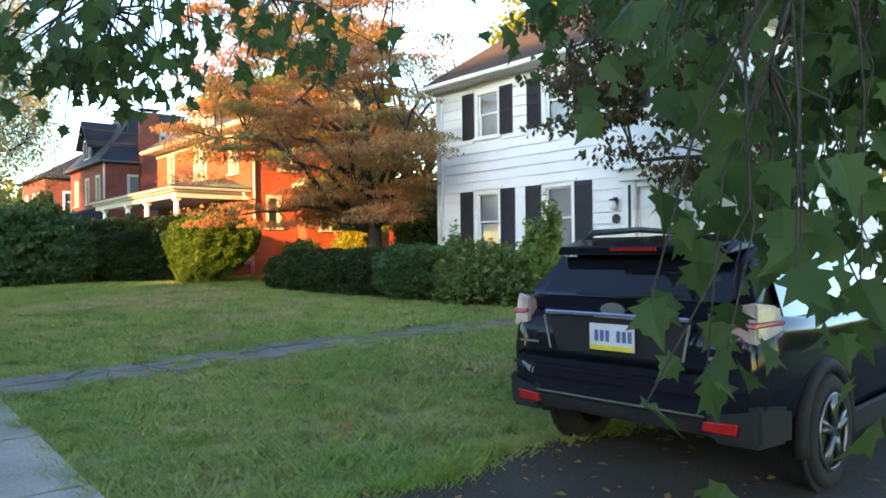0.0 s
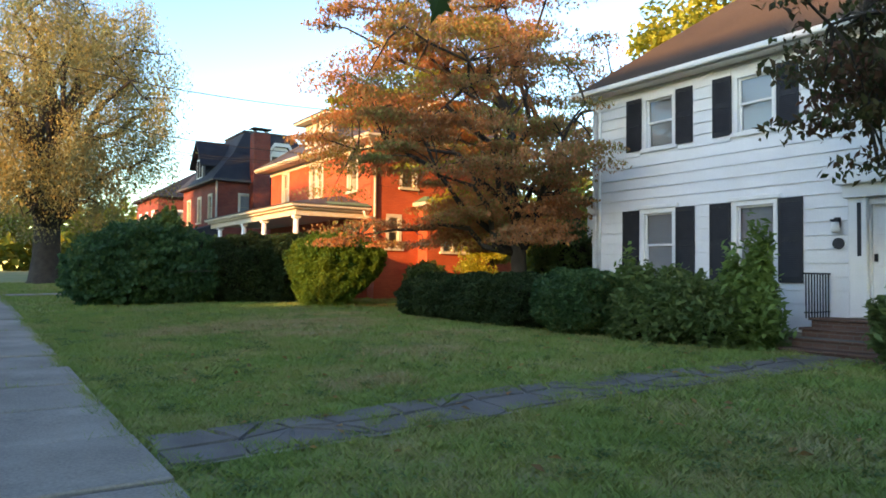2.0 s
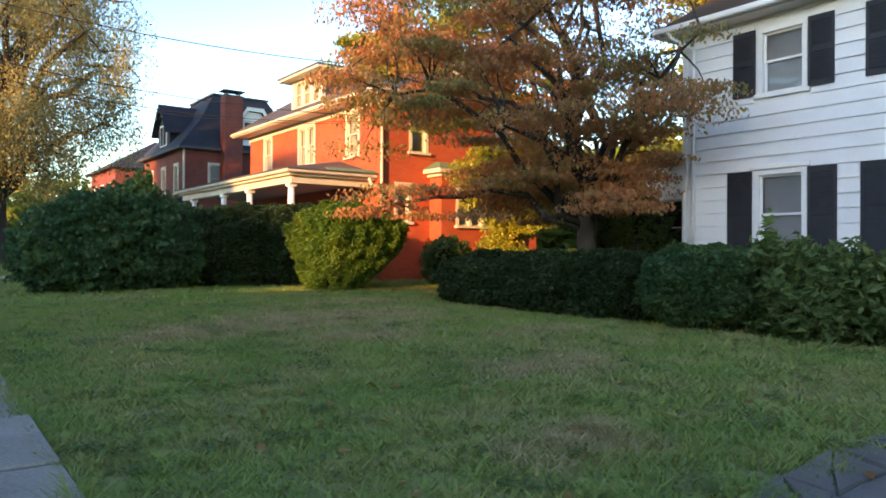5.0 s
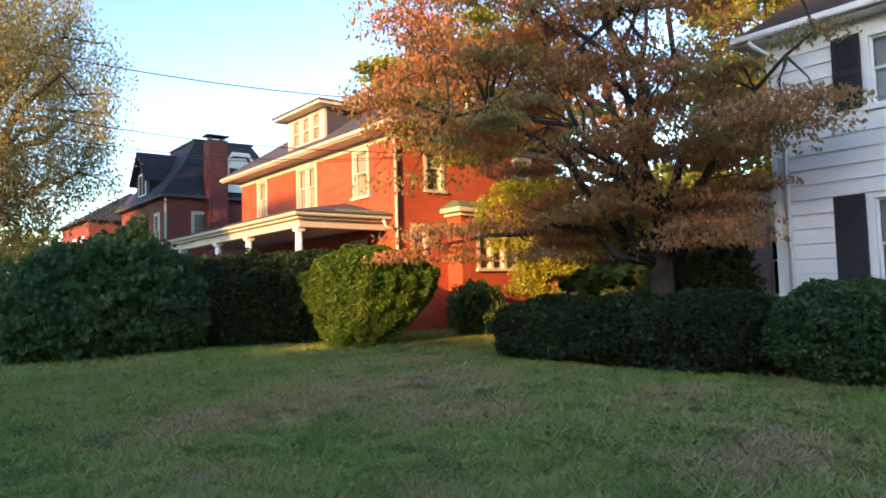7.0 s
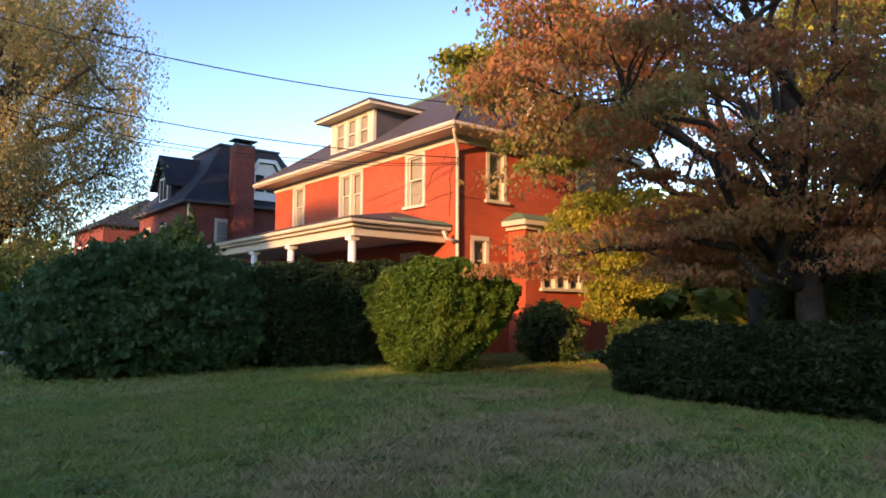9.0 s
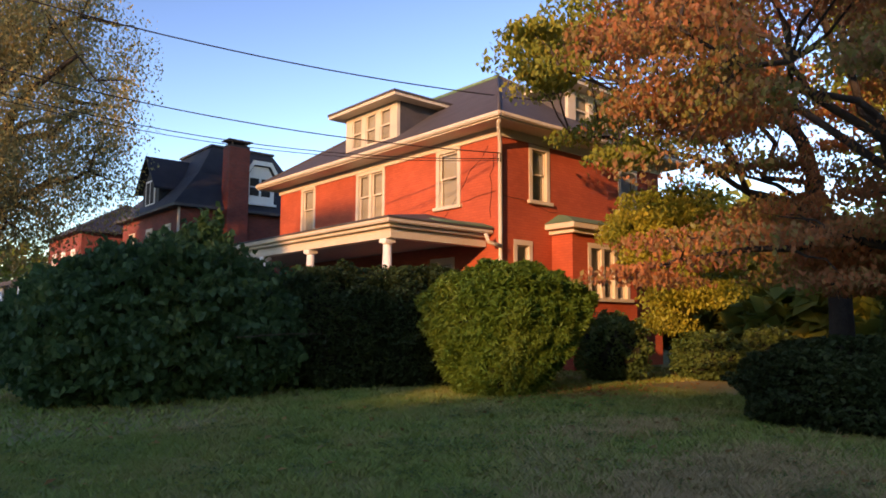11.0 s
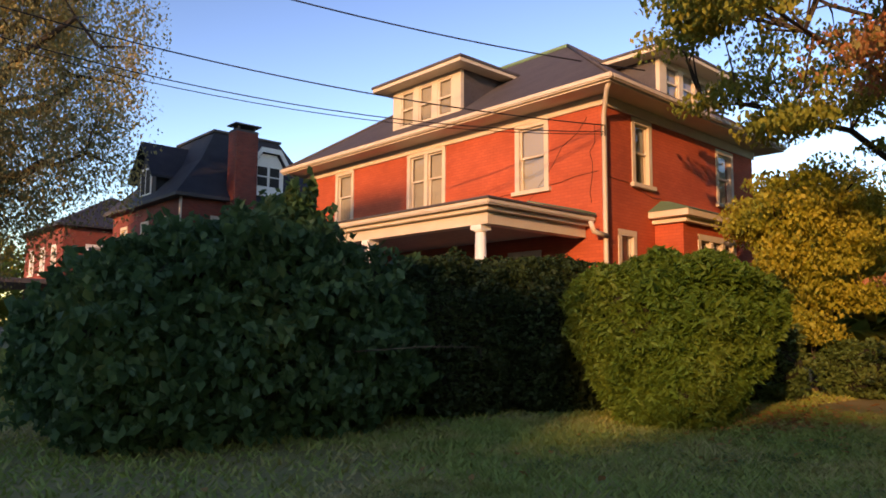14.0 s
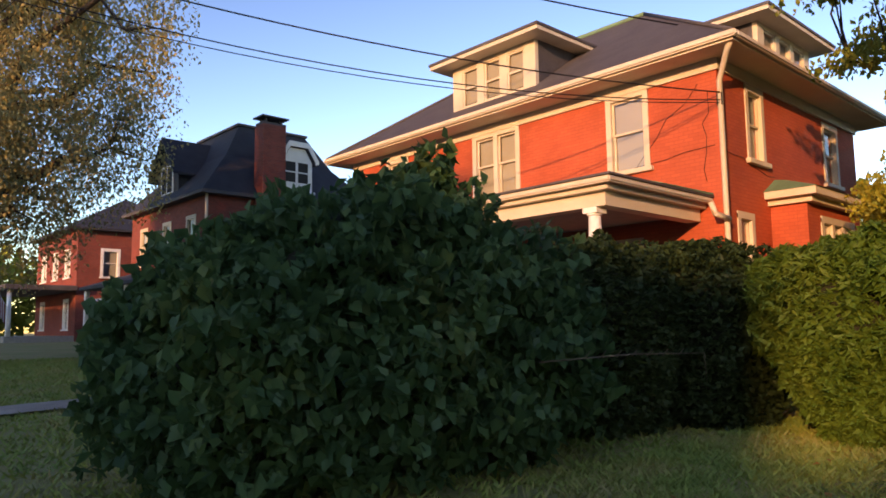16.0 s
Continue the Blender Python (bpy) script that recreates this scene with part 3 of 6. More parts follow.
def white_house():
    house = tagged(empty("white_house", 14, 7.15, ground_z(14, 12)), "white two-storey house with black shutters and brown roof", "house")
    Y0, Y1, X0, X1, ZB, ZT = 7.15, 16.7, 14.0, 21.5, 0.1, 6.22
    f = Frame((X0, Y0, 0), (0, 1, 0), (-1, 0, 0))
    s = Frame((X0, Y0, 0), (1, 0, 0), (0, -1, 0))
    n = Frame((X0, Y1, 0), (1, 0, 0), (0, 1, 0))
    wins = [(14.05, 4.68, 14.98, 5.95), (11.5, 4.68, 12.45, 5.95), (8.1, 4.68, 9.2, 5.95), (14.05, 1.45, 15.05, 3.15), (11.48, 1.45, 12.48, 3.15)]
    holes = [(a - Y0, b, c - Y0, d) for a, b, c, d in wins] + [(8.75 - Y0, 0.85, 9.62 - Y0, 2.95)]
    part("wall", wall_mesh(f, Y1 - Y0, ZB, ZT, 0.22, holes), M["siding"], house)
    part("wall", wall_mesh(s, X1 - X0, ZB, ZT, 0.22, [(3, 1.5, 4, 3.1)], 0.22), M["siding"], house)
    part("wall", wall_mesh(n, X1 - X0, ZB, ZT, 0.22, [], 0.22), M["siding"], house)
    part("wall", boxes(((X1 - 0.2, Y0 + 0.22, ZB), (X1, Y1 - 0.22, ZT))), M["siding"], house)
    part("foundation", boxes(((X0 - 0.03, Y0 - 0.03, -0.2), (X1, Y1 + 0.03, ZB + 0.35))), M["mortar"], house)
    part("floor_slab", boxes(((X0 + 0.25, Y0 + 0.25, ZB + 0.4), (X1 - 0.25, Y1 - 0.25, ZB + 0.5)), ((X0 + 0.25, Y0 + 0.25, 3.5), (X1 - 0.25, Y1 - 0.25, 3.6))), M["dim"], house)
    part("roof", hip_roof(X0 - 0.42, Y0 - 0.42, X1 + 0.42, Y1 + 0.42, 6.38, 0.80, 0.06), M["shingle"], house)
    bm = bmesh.new()
    box(bm, (X0 - 0.40, Y0 - 0.40, 6.22), (X1 + 0.4, Y1 + 0.4, 6.315))
    part("soffit", bm, M["white"], house)
    part("gutter", bevelled(boxes(((X0 - 0.54, Y0 - 0.45, 6.25), (X0 - 0.425, Y1 + 0.45, 6.37))), 0.02, 2), M["white"], house)
    part("gutter", bevelled(boxes(((X0 - 0.4, Y1 + 0.425, 6.25), (X1, Y1 + 0.54, 6.37))), 0.02, 2), M["white"], house)
    bm = bmesh.new()
    tube(bm, [(X0 - 0.46, Y1 + 0.1, 6.25), (X0 - 0.46, Y1 + 0.05, 6.15), (X0 - 0.08, Y1 - 0.28, 5.85), (X0 - 0.08, Y1 - 0.28, 0.3)], [0.042] * 4, 8)
    part("downspout", bm, M["white"], house)
    # overlapping siding boards
    E = 0.27
    for fr, L, hs in ((f, Y1 - Y0, holes), (s, X1 - X0, []), (n, X1 - X0, [])):
        k = 0
        z = ZB + 0.38
        while z < ZT - 0.02:
            zt = min(z + E, ZT)
            cuts = sorted((h[0] - 0.1, h[2] + 0.1) for h in hs if h[1] - 0.09 < (z + zt) / 2 < h[3] + 0.09)
            u = 0.02
            for a, b in cuts + [(L - 0.02, L)]:
                if a - u > 0.05:
                    bm = bmesh.new()
                    vs = [bm.verts.new(fr.p(*q)) for q in ((u, z, 0.004), (a, z, 0.004), (a, z, 0.038), (u, z, 0.038), (u, zt - 0.014, 0.004), (a, zt - 0.014, 0.004), (a, zt - 0.014, 0.010), (u, zt - 0.014, 0.010))]
                    for q in ((0, 3, 2, 1), (4, 5, 6, 7), (0, 1, 5, 4), (1, 2, 6, 5), (2, 3, 7, 6), (3, 0, 4, 7)):
                        bm.faces.new([vs[i] for i in q])
                    bmesh.ops.recalc_face_normals(bm, faces=bm.faces)
                    part("siding_board", bm, M["siding"], house)
                u = b
            z += E
    for u in (0.0, Y1 - Y0 - 0.1):
        part("corner_board", fbox(bmesh.new(), f, (u, ZB + 0.36, 0.003), (u + 0.1, ZT, 0.045)), M["white"], house)
    for a, b, c, d in wins:
        low = b < 3
        window(house, f, a - Y0, b, c - Y0, d, M["white"], M["grey_blind"], 0.07, low=None, sill_w=0.07)
        if low:
            part("window_head", bevelled(fbox(bmesh.new(), f, (a - Y0 - 0.12, d + 0.03, 0.0), (c - Y0 + 0.12, d + 0.13, 0.07)), 0.015), M["white"], house)
    for a, b, c, d in wins:
        w = 0.47 if b > 3 else 0.52
        for u in (a - Y0 - 0.06 - w, c - Y0 + 0.06):
            sh = part("shutter", bevelled(fbox(bmesh.new(), f, (u, b - 0.02, 0.03), (u + w, d + 0.02, 0.052)), 0.004), M["shutter"], house, "black louvred wooden shutter")
            bm = bmesh.new()
            for p, q in (((u, b - 0.02), (u + 0.055, d + 0.02)), ((u + w - 0.055, b - 0.02), (u + w, d + 0.02)), ((u + 0.055, b - 0.02), (u + w - 0.055, b + 0.08)), ((u + 0.055, d - 0.07), (u + w - 0.055, d + 0.02)), ((u + 0.055, (b + d) / 2 - 0.03), (u + w - 0.055, (b + d) / 2 + 0.03))):
                fbox(bm, f, (*p, 0.053), (*q, 0.07))
            part("shutter_frame", bm, M["shutter"], sh)
            bm = bmesh.new()
            z = b + 0.1
            while z < d - 0.1:
                if abs(z - (b + d) / 2) > 0.06:
                    vs = [bm.verts.new(f.p(*q)) for q in ((u + 0.055, z, 0.066), (u + w - 0.055, z, 0.066), (u + w - 0.055, z + 0.035, 0.054), (u + 0.055, z + 0.035, 0.054), (u + 0.055, z - 0.006, 0.062), (u + w - 0.055, z - 0.006, 0.062))]
                    bm.faces.new(vs[:4])
                    bm.faces.new((vs[0], vs[4], vs[5], vs[1]))
                z += 0.042
            part("louvres", bm, M["shutter"], sh)
    # front door with its surround, stoop, rail and lantern
    d0, d1 = 8.75 - Y0, 9.62 - Y0
    door = part("door", fbox(bmesh.new(), f, (d0, 0.85, -0.12), (d1, 2.95, -0.07)), M["white"], house, "white panelled front door")
    for v in (1.0, 1.75, 2.45):
        for u in (d0 + 0.1, d0 + 0.48):
            part("door_panel", bevelled(fbox(bmesh.new(), f, (u, v, -0.069), (u + 0.3, v + 0.42 if v > 2 else v + 0.6, -0.052)), 0.012), M["white"], door)
    part("door_handle", fbox(bmesh.new(), f, (d1 - 0.09, 1.85, -0.07), (d1 - 0.04, 1.99, -0.02)), M["iron"], door)
    for u in (d0 - 0.36, d1 + 0.02):
        part("door_pilaster", bevelled(fbox(bmesh.new(), f, (u, 0.8, 0.03), (u + 0.34, 3.05, 0.12)), 0.015), M["white"], house)
    part("sidelight", fbox(bmesh.new(), f, (d1 + 0.12, 1.95, 0.121), (d1 + 0.19, 2.95, 0.135)), M["shutter"], house, "narrow dark sidelight")
    bm = bmesh.new()
    fbox(bm, f, (d0 - 0.42, 3.05, 0.0), (d1 + 0.42, 3.30, 0.2))
    fbox(bm, f, (d0 - 0.52, 3.301, 0.0), (d1 + 0.52, 3.38, 0.34))
    part("door_entablature", bm, M["white"], house)
    bm = bmesh.new()
    a, b = d0 - 0.5, d1 + 0.5
    vs = [bm.verts.new(f.p(*q)) for q in ((a, 3.381, 0), (b, 3.381, 0), ((a + b) / 2, 3.85, 0), (a, 3.381, 0.3), (b, 3.381, 0.3), ((a + b) / 2, 3.85, 0.3))]
    for q in ((0, 1, 2), (3, 4, 5), (0, 1, 4, 3), (1, 2, 5, 4), (2, 0, 3, 5)):
        bm.faces.new([vs[i] for i in q])
    bmesh.ops.recalc_face_normals(bm, faces=bm.faces)
    part("pediment", bm, M["white"], house)
    lan = part("wall_lantern", boxes(((13.78, 10.14, 2.62), (13.94, 10.27, 2.66)), ((13.90, 10.16, 2.5), (13.96, 10.25, 2.70))), M["iron"], house, "small black wall lantern")
    bm = bmesh.new()
    tube(bm, [(13.85, 10.205, 2.40), (13.85, 10.205, 2.45), (13.85, 10.205, 2.61)], [0.05, 0.085, 0.06], 10)
    part("lantern_globe", bm, M["white"], lan, "frosted white globe")
    bm = bmesh.new()
    tube(bm, [(13.975, 10.2, 2.2), (13.93, 10.2, 2.2)], [0.11, 0.11], 14)
    part("number_plaque", bm, M["shutter"], house, "oval dark plaque")
    # wing behind
    g = Frame((17.2, 16.95, 0), (0, 1, 0), (-1, 0, 0))
    part("wing_wall", wall_mesh(g, 3.2, 0.2, 3.9, 0.15, [(0.75, 1.4, 1.6, 3.05), (1.95, 1.4, 2.8, 3.05)]), M["siding"], house)
    part("wing_wall", boxes(((17.36, 19.98, 0.2), (21.2, 20.15, 3.9))), M["siding"], house)
    # no drawn shades here: near-black sheets paint the darkness of the rooms
    window(house, g, 0.75, 1.4, 1.6, 3.05, M["white"], M["dim"], 0.07)
    window(house, g, 1.95, 1.4, 2.8, 3.05, M["white"], M["dim"], 0.07)
    part("wing_roof", solid([(16.8, 16.95, 3.92), (16.8, 20.5, 3.92), (21.3, 20.5, 3.92), (21.3, 16.95, 3.92), (16.8, 16.95, 4.08), (16.8, 20.5, 4.08), (21.3, 20.5, 4.08), (21.3, 16.95, 4.6), (18.5, 16.95, 4.6)], [(0, 1, 2, 3), (0, 4, 5, 1), (1, 5, 6, 2), (4, 8, 5), (8, 7, 6, 5), (0, 3, 7, 8, 4), (3, 2, 6, 7)]), M["shingle"], house)
    return house


white_house()


def stoop():
    root = tagged(empty("front_steps", 12.8, 9.3, 0.1), "worn red brick front steps and stoop", "steps")
    for i in range(4):
        part("step", bevelled(boxes(((12.35 + 0.33 * i, 8.35, -0.1), (13.93, 10.4, 0.28 + 0.17 * i - 0.05))), 0.012), M["step_brick"], root)
        part("tread", bevelled(boxes(((12.31 + 0.33 * i, 8.31, 0.28 + 0.17 * i - 0.05), (13.93 if i == 3 else 12.31 + 0.33 * (i + 1) + 0.03, 10.44, 0.28 + 0.17 * i))), 0.012), M["step_brick"], root)
    rail = tagged(empty("stair_railing", 13.4, 10.36, 0.79), "black wrought iron railing on the stoop", "railing")
    for x in np.linspace(13.1, 13.88, 9):
        part("baluster", boxes(((x - 0.009, 10.35, 0.79), (x + 0.009, 10.37, 1.6))), M["iron"], rail)
    part("top_rail", bevelled(boxes(((13.0, 10.335, 1.6), (13.93, 10.385, 1.635))), 0.006), M["iron"], rail)
    part("bottom_rail", boxes(((13.05, 10.345, 0.88), (13.92, 10.375, 0.90))), M["iron"], rail)


stoop()

# ---- red brick house ----


def red_house():
    gz = 0.4
    house = tagged(empty("red_brick_house", 14, 29.1, gz), "red painted brick house with cream trim and slate roof", "house")
    X0, X1, Y0, Y1, ZT = 14.0, 21.6, 29.1, 41.2, 6.8
    f = Frame((X0, Y0, 0), (0, 1, 0), (-1, 0, 0))
    s = Frame((X0, Y0, 0), (1, 0, 0), (0, -1, 0))
    front = [(30.66, 5.12, 31.66, 6.80), (34.28, 5.14, 35.86, 6.80), (38.58, 5.16, 39.54, 6.80)]
    low = [(30.9, 1.9, 31.9, 3.6), (38.4, 1.9, 39.4, 3.6), (33.2, 1.1, 34.2, 3.2)]
    side = [(15.2, 5.18, 16.0, 6.74), (19.35, 5.2, 20.3, 6.7), (14.57, 2.6, 15.25, 4.0)]
    part("wall", wall_mesh(f, Y1 - Y0, 0.3, ZT, 0.3, [(a - Y0, b, c - Y0, min(d, ZT - 0.001)) for a, b, c, d in front + low]), M["brick"], house)
    part("wall", wall_mesh(s, X1 - X0, 0.3, ZT, 0.3, [(a - X0, b, c - X0, d) for a, b, c, d in side], 0.3), M["brick"], house)
    part("wall", boxes(((X1 - 0.3, Y0 + 0.3, 0.3), (X1, Y1, ZT)), ((X0 + 0.3, Y1 - 0.3, 0.3), (X1 - 0.3, Y1, ZT))), M["brick"], house)
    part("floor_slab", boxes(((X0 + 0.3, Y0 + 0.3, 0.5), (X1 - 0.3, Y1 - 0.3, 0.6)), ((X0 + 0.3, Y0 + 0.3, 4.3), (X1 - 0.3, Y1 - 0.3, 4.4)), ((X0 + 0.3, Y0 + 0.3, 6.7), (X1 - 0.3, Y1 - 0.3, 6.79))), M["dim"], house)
    for k, (a, b, c, d) in enumerate(front + low):
        window(house, f, a - Y0, b, c - Y0, d, M["cream"], M["blind"], 0.1, lights=2 if k == 1 else 1, sill_w=0.1)
    for a, b, c, d in side:
        window(house, s, a - X0, b, c - X0, d, M["cream"], M["grey_blind"], 0.1, low=M["blind"], sill_w=0.1)
    # frieze, soffit, gutter
    o = 0.68
    for p, q in (((X0 - 0.05, Y0 - 0.05, ZT), (X1 + 0.05, Y0 + 0.12, 7.03)), ((X0 - 0.05, Y0 + 0.12, ZT), (X0 + 0.12, Y1 + 0.05, 7.03)), ((X1 - 0.1, Y0 + 0.12, ZT), (X1 + 0.05, Y1 + 0.05, 7.03))):
        part("frieze", boxes((p, q)), M["cream"], house)
    part("soffit", boxes(((X0 - o, Y0 - o, 7.03), (X1 + o, Y1 + o, 7.07))), M["cream"], house)
    bm = boxes(((X0 - o - 0.1, Y0 - o - 0.1, 7.071), (X0 - o + 0.02, Y1 + o, 7.2)), ((X0 - o + 0.02, Y0 - o - 0.1, 7.071), (X1 + o, Y0 - o + 0.02, 7.2)))
    part("gutter", bevelled(bm, 0.03, 2), M["cream"], house)
    part("roof", hip_roof(X0 - o, Y0 - o, X1 + o, Y1 + o, 7.19, 0.70, 0.115), M["slate"], house)
    h = (X1 - X0 + 2 * o) / 2
    bm = bmesh.new()
    zr = 7.19 + h * 0.7
    tube(bm, [(X0 - o + h, Y0 - o + h, zr + 0.03), (X0 - o + h, Y1 + o - h, zr + 0.03)], [0.07, 0.07], 8)
    part("ridge_cap", bm, M["copper"], house)
    for sx, sy in ((0, 0), (1, 0), (0, 1)):
        bm = bmesh.new()
        a = (X0 - o if not sx else X1 + o, Y0 - o if not sy else Y1 + o, 7.21)
        b = (X0 - o + h, Y0 - o + h if not sy else Y1 + o - h, zr + 0.03)
        tube(bm, [a, b], [0.045, 0.05], 6)
        part("hip_cap", bm, M["slate"], house)
    # downspout at the corner
    bm = bmesh.new()
    tube(bm, [(13.42, 28.5, 7.07), (13.5, 28.62, 6.95), (13.97, 29.03, 6.55), (13.97, 29.03, 3.2), (13.93, 28.95, 2.9)], [0.055] * 5, 10)
    part("downspout", bm, M["cream"], house)
    bm = bmesh.new()
    tube(bm, [(13.5, 29.1, 4.1), (13.55, 29.05, 3.88), (13.95, 28.97, 3.8)], [0.055] * 3, 10)
    part("downspout", bm, M["cream"], house)

    def dormer(fr, w, zb, ze, depth, trim, wins, over=0.45, pitch=0.3):
        d = empty("dormer", *fr.p(w / 2, zb, 0))
        d.parent = house
        d.matrix_parent_inverse = house.matrix_world.inverted()
        step = (w - 0.5) / wins
        holes = [(0.25 + step * k + 0.12, zb + 0.22, 0.25 + step * (k + 1) - 0.12, ze - 0.12) for k in range(wins)]
        part("dormer_front", wall_mesh(fr, w, zb, ze, 0.12, holes), trim, d)
        part("dormer_cheek", fbox(bmesh.new(), fr, (0.0, zb, -depth), (0.1, ze, -0.121)), M["slate"], d)
        part("dormer_cheek", fbox(bmesh.new(), fr, (w - 0.1, zb, -depth), (w, ze, -0.121)), M["slate"], d)
        for hh in holes:
            bm = bmesh.new()
            for p, q in (((hh[0], hh[1]), (hh[0] + 0.05, hh[3])), ((hh[2] - 0.05, hh[1]), (hh[2], hh[3])), ((hh[0] + 0.05, hh[3] - 0.05), (hh[2] - 0.05, hh[3])), ((hh[0] + 0.05, hh[1]), (hh[2] - 0.05, hh[1] + 0.06)), ((hh[0] + 0.05, (hh[1] + hh[3]) / 2 - 0.025), (hh[2] - 0.05, (hh[1] + hh[3]) / 2 + 0.025))):
                fbox(bm, fr, (*p, -0.09), (*q, -0.03))
            part("sash", bm, trim, d)
            p = part("pane", quad_mesh(fr, hh[0] + 0.045, hh[1] + 0.055, hh[2] - 0.045, hh[3] - 0.045, -0.06), M["glass"], d)
            p.visible_shadow = False
            part("shade_or_dark_backing", fbox(bmesh.new(), fr, (hh[0], hh[1] + 0.12, -0.125), (hh[2], hh[3], -0.12)), M["blind"], d)
            # near-black sheet stands in for the unlit room behind the glass
            part("room_shade_sheet", fbox(bmesh.new(), fr, (hh[0], hh[1], -0.2), (hh[2], hh[3], -0.19)), M["dim"], d)
        part("cornice", fbox(bmesh.new(), fr, (-over, ze, -depth), (w + over, ze + 0.1, over)), trim, d)
        zz = ze + 0.101
        a = [fr.p(-over - 0.03, zz, over + 0.03), fr.p(w + over + 0.03, zz, over + 0.03), fr.p(w + over + 0.03, zz, -depth), fr.p(-over - 0.03, zz, -depth)]
        b = [q + Vector((0, 0, 0.07)) for q in a]
        hw = w / 2 + over
        r = [fr.p(w / 2, zz + 0.07 + hw * pitch, over - hw), fr.p(w / 2, zz + 0.07 + hw * pitch, -depth - 1.5)]
        part("dormer_roof", solid([tuple(q) for q in a + b + r], [(0, 1, 2, 3), (0, 1, 5, 4), (1, 2, 6, 5), (3, 0, 4, 7), (4, 5, 8), (5, 6, 9, 8), (7, 4, 8, 9), (2, 3, 7, 9, 6)]), M["slate"], d)

    dormer(Frame((14.05, 33.72, 0), (0, 1, 0), (-1, 0, 0)), 2.95, 7.5, 8.9, 2.2, M["cream"], 3)
    dormer(Frame((17.9, 29.9, 0), (1, 0, 0), (0, -1, 0)), 3.2, 7.9, 9.2, 3.0, M["cream"], 3, over=0.5)
    # bay on the side
    bay = empty("bay_window", 17.6, 28.8, 0.5)
    bay.parent = house
    bay.matrix_parent_inverse = house.matrix_world.inverted()
    bf = Frame((16.1, 28.35, 0), (1, 0, 0), (0, -1, 0))
    part("bay_wall", wall_mesh(bf, 3.0, 0.4, 4.3, 0.2, [(0.7, 2.5, 2.6, 4.02)]), M["brick"], bay)
    for x in (16.1, 18.9):
        part("bay_wall", boxes(((x, 28.552, 0.4), (x + 0.2, 29.09, 4.27))), M["brick"], bay)
    window(bay.parent, bf, 0.7, 2.5, 2.6, 4.02, M["cream"], M["grey_blind"], 0.1, lights=3)
    part("bay_cornice", boxes(((15.98, 28.2, 4.28), (19.2, 29.09, 4.4)), ((15.8, 28.05, 4.401), (19.4, 29.08, 4.55))), M["cream"], bay)
    part("bay_roof", solid([(15.78, 28.02, 4.551), (19.42, 28.02, 4.551), (19.42, 29.09, 4.551), (15.78, 29.09, 4.551), (16.4, 28.85, 4.86), (18.8, 28.85, 4.86), (18.8, 29.09, 4.9), (16.4, 29.09, 4.9)], [(0, 1, 2, 3), (0, 1, 5, 4), (1, 2, 6, 5), (3, 0, 4, 7), (4, 5, 6, 7), (2, 3, 7, 6)]), M["copper"], bay)
    return house


red_house()


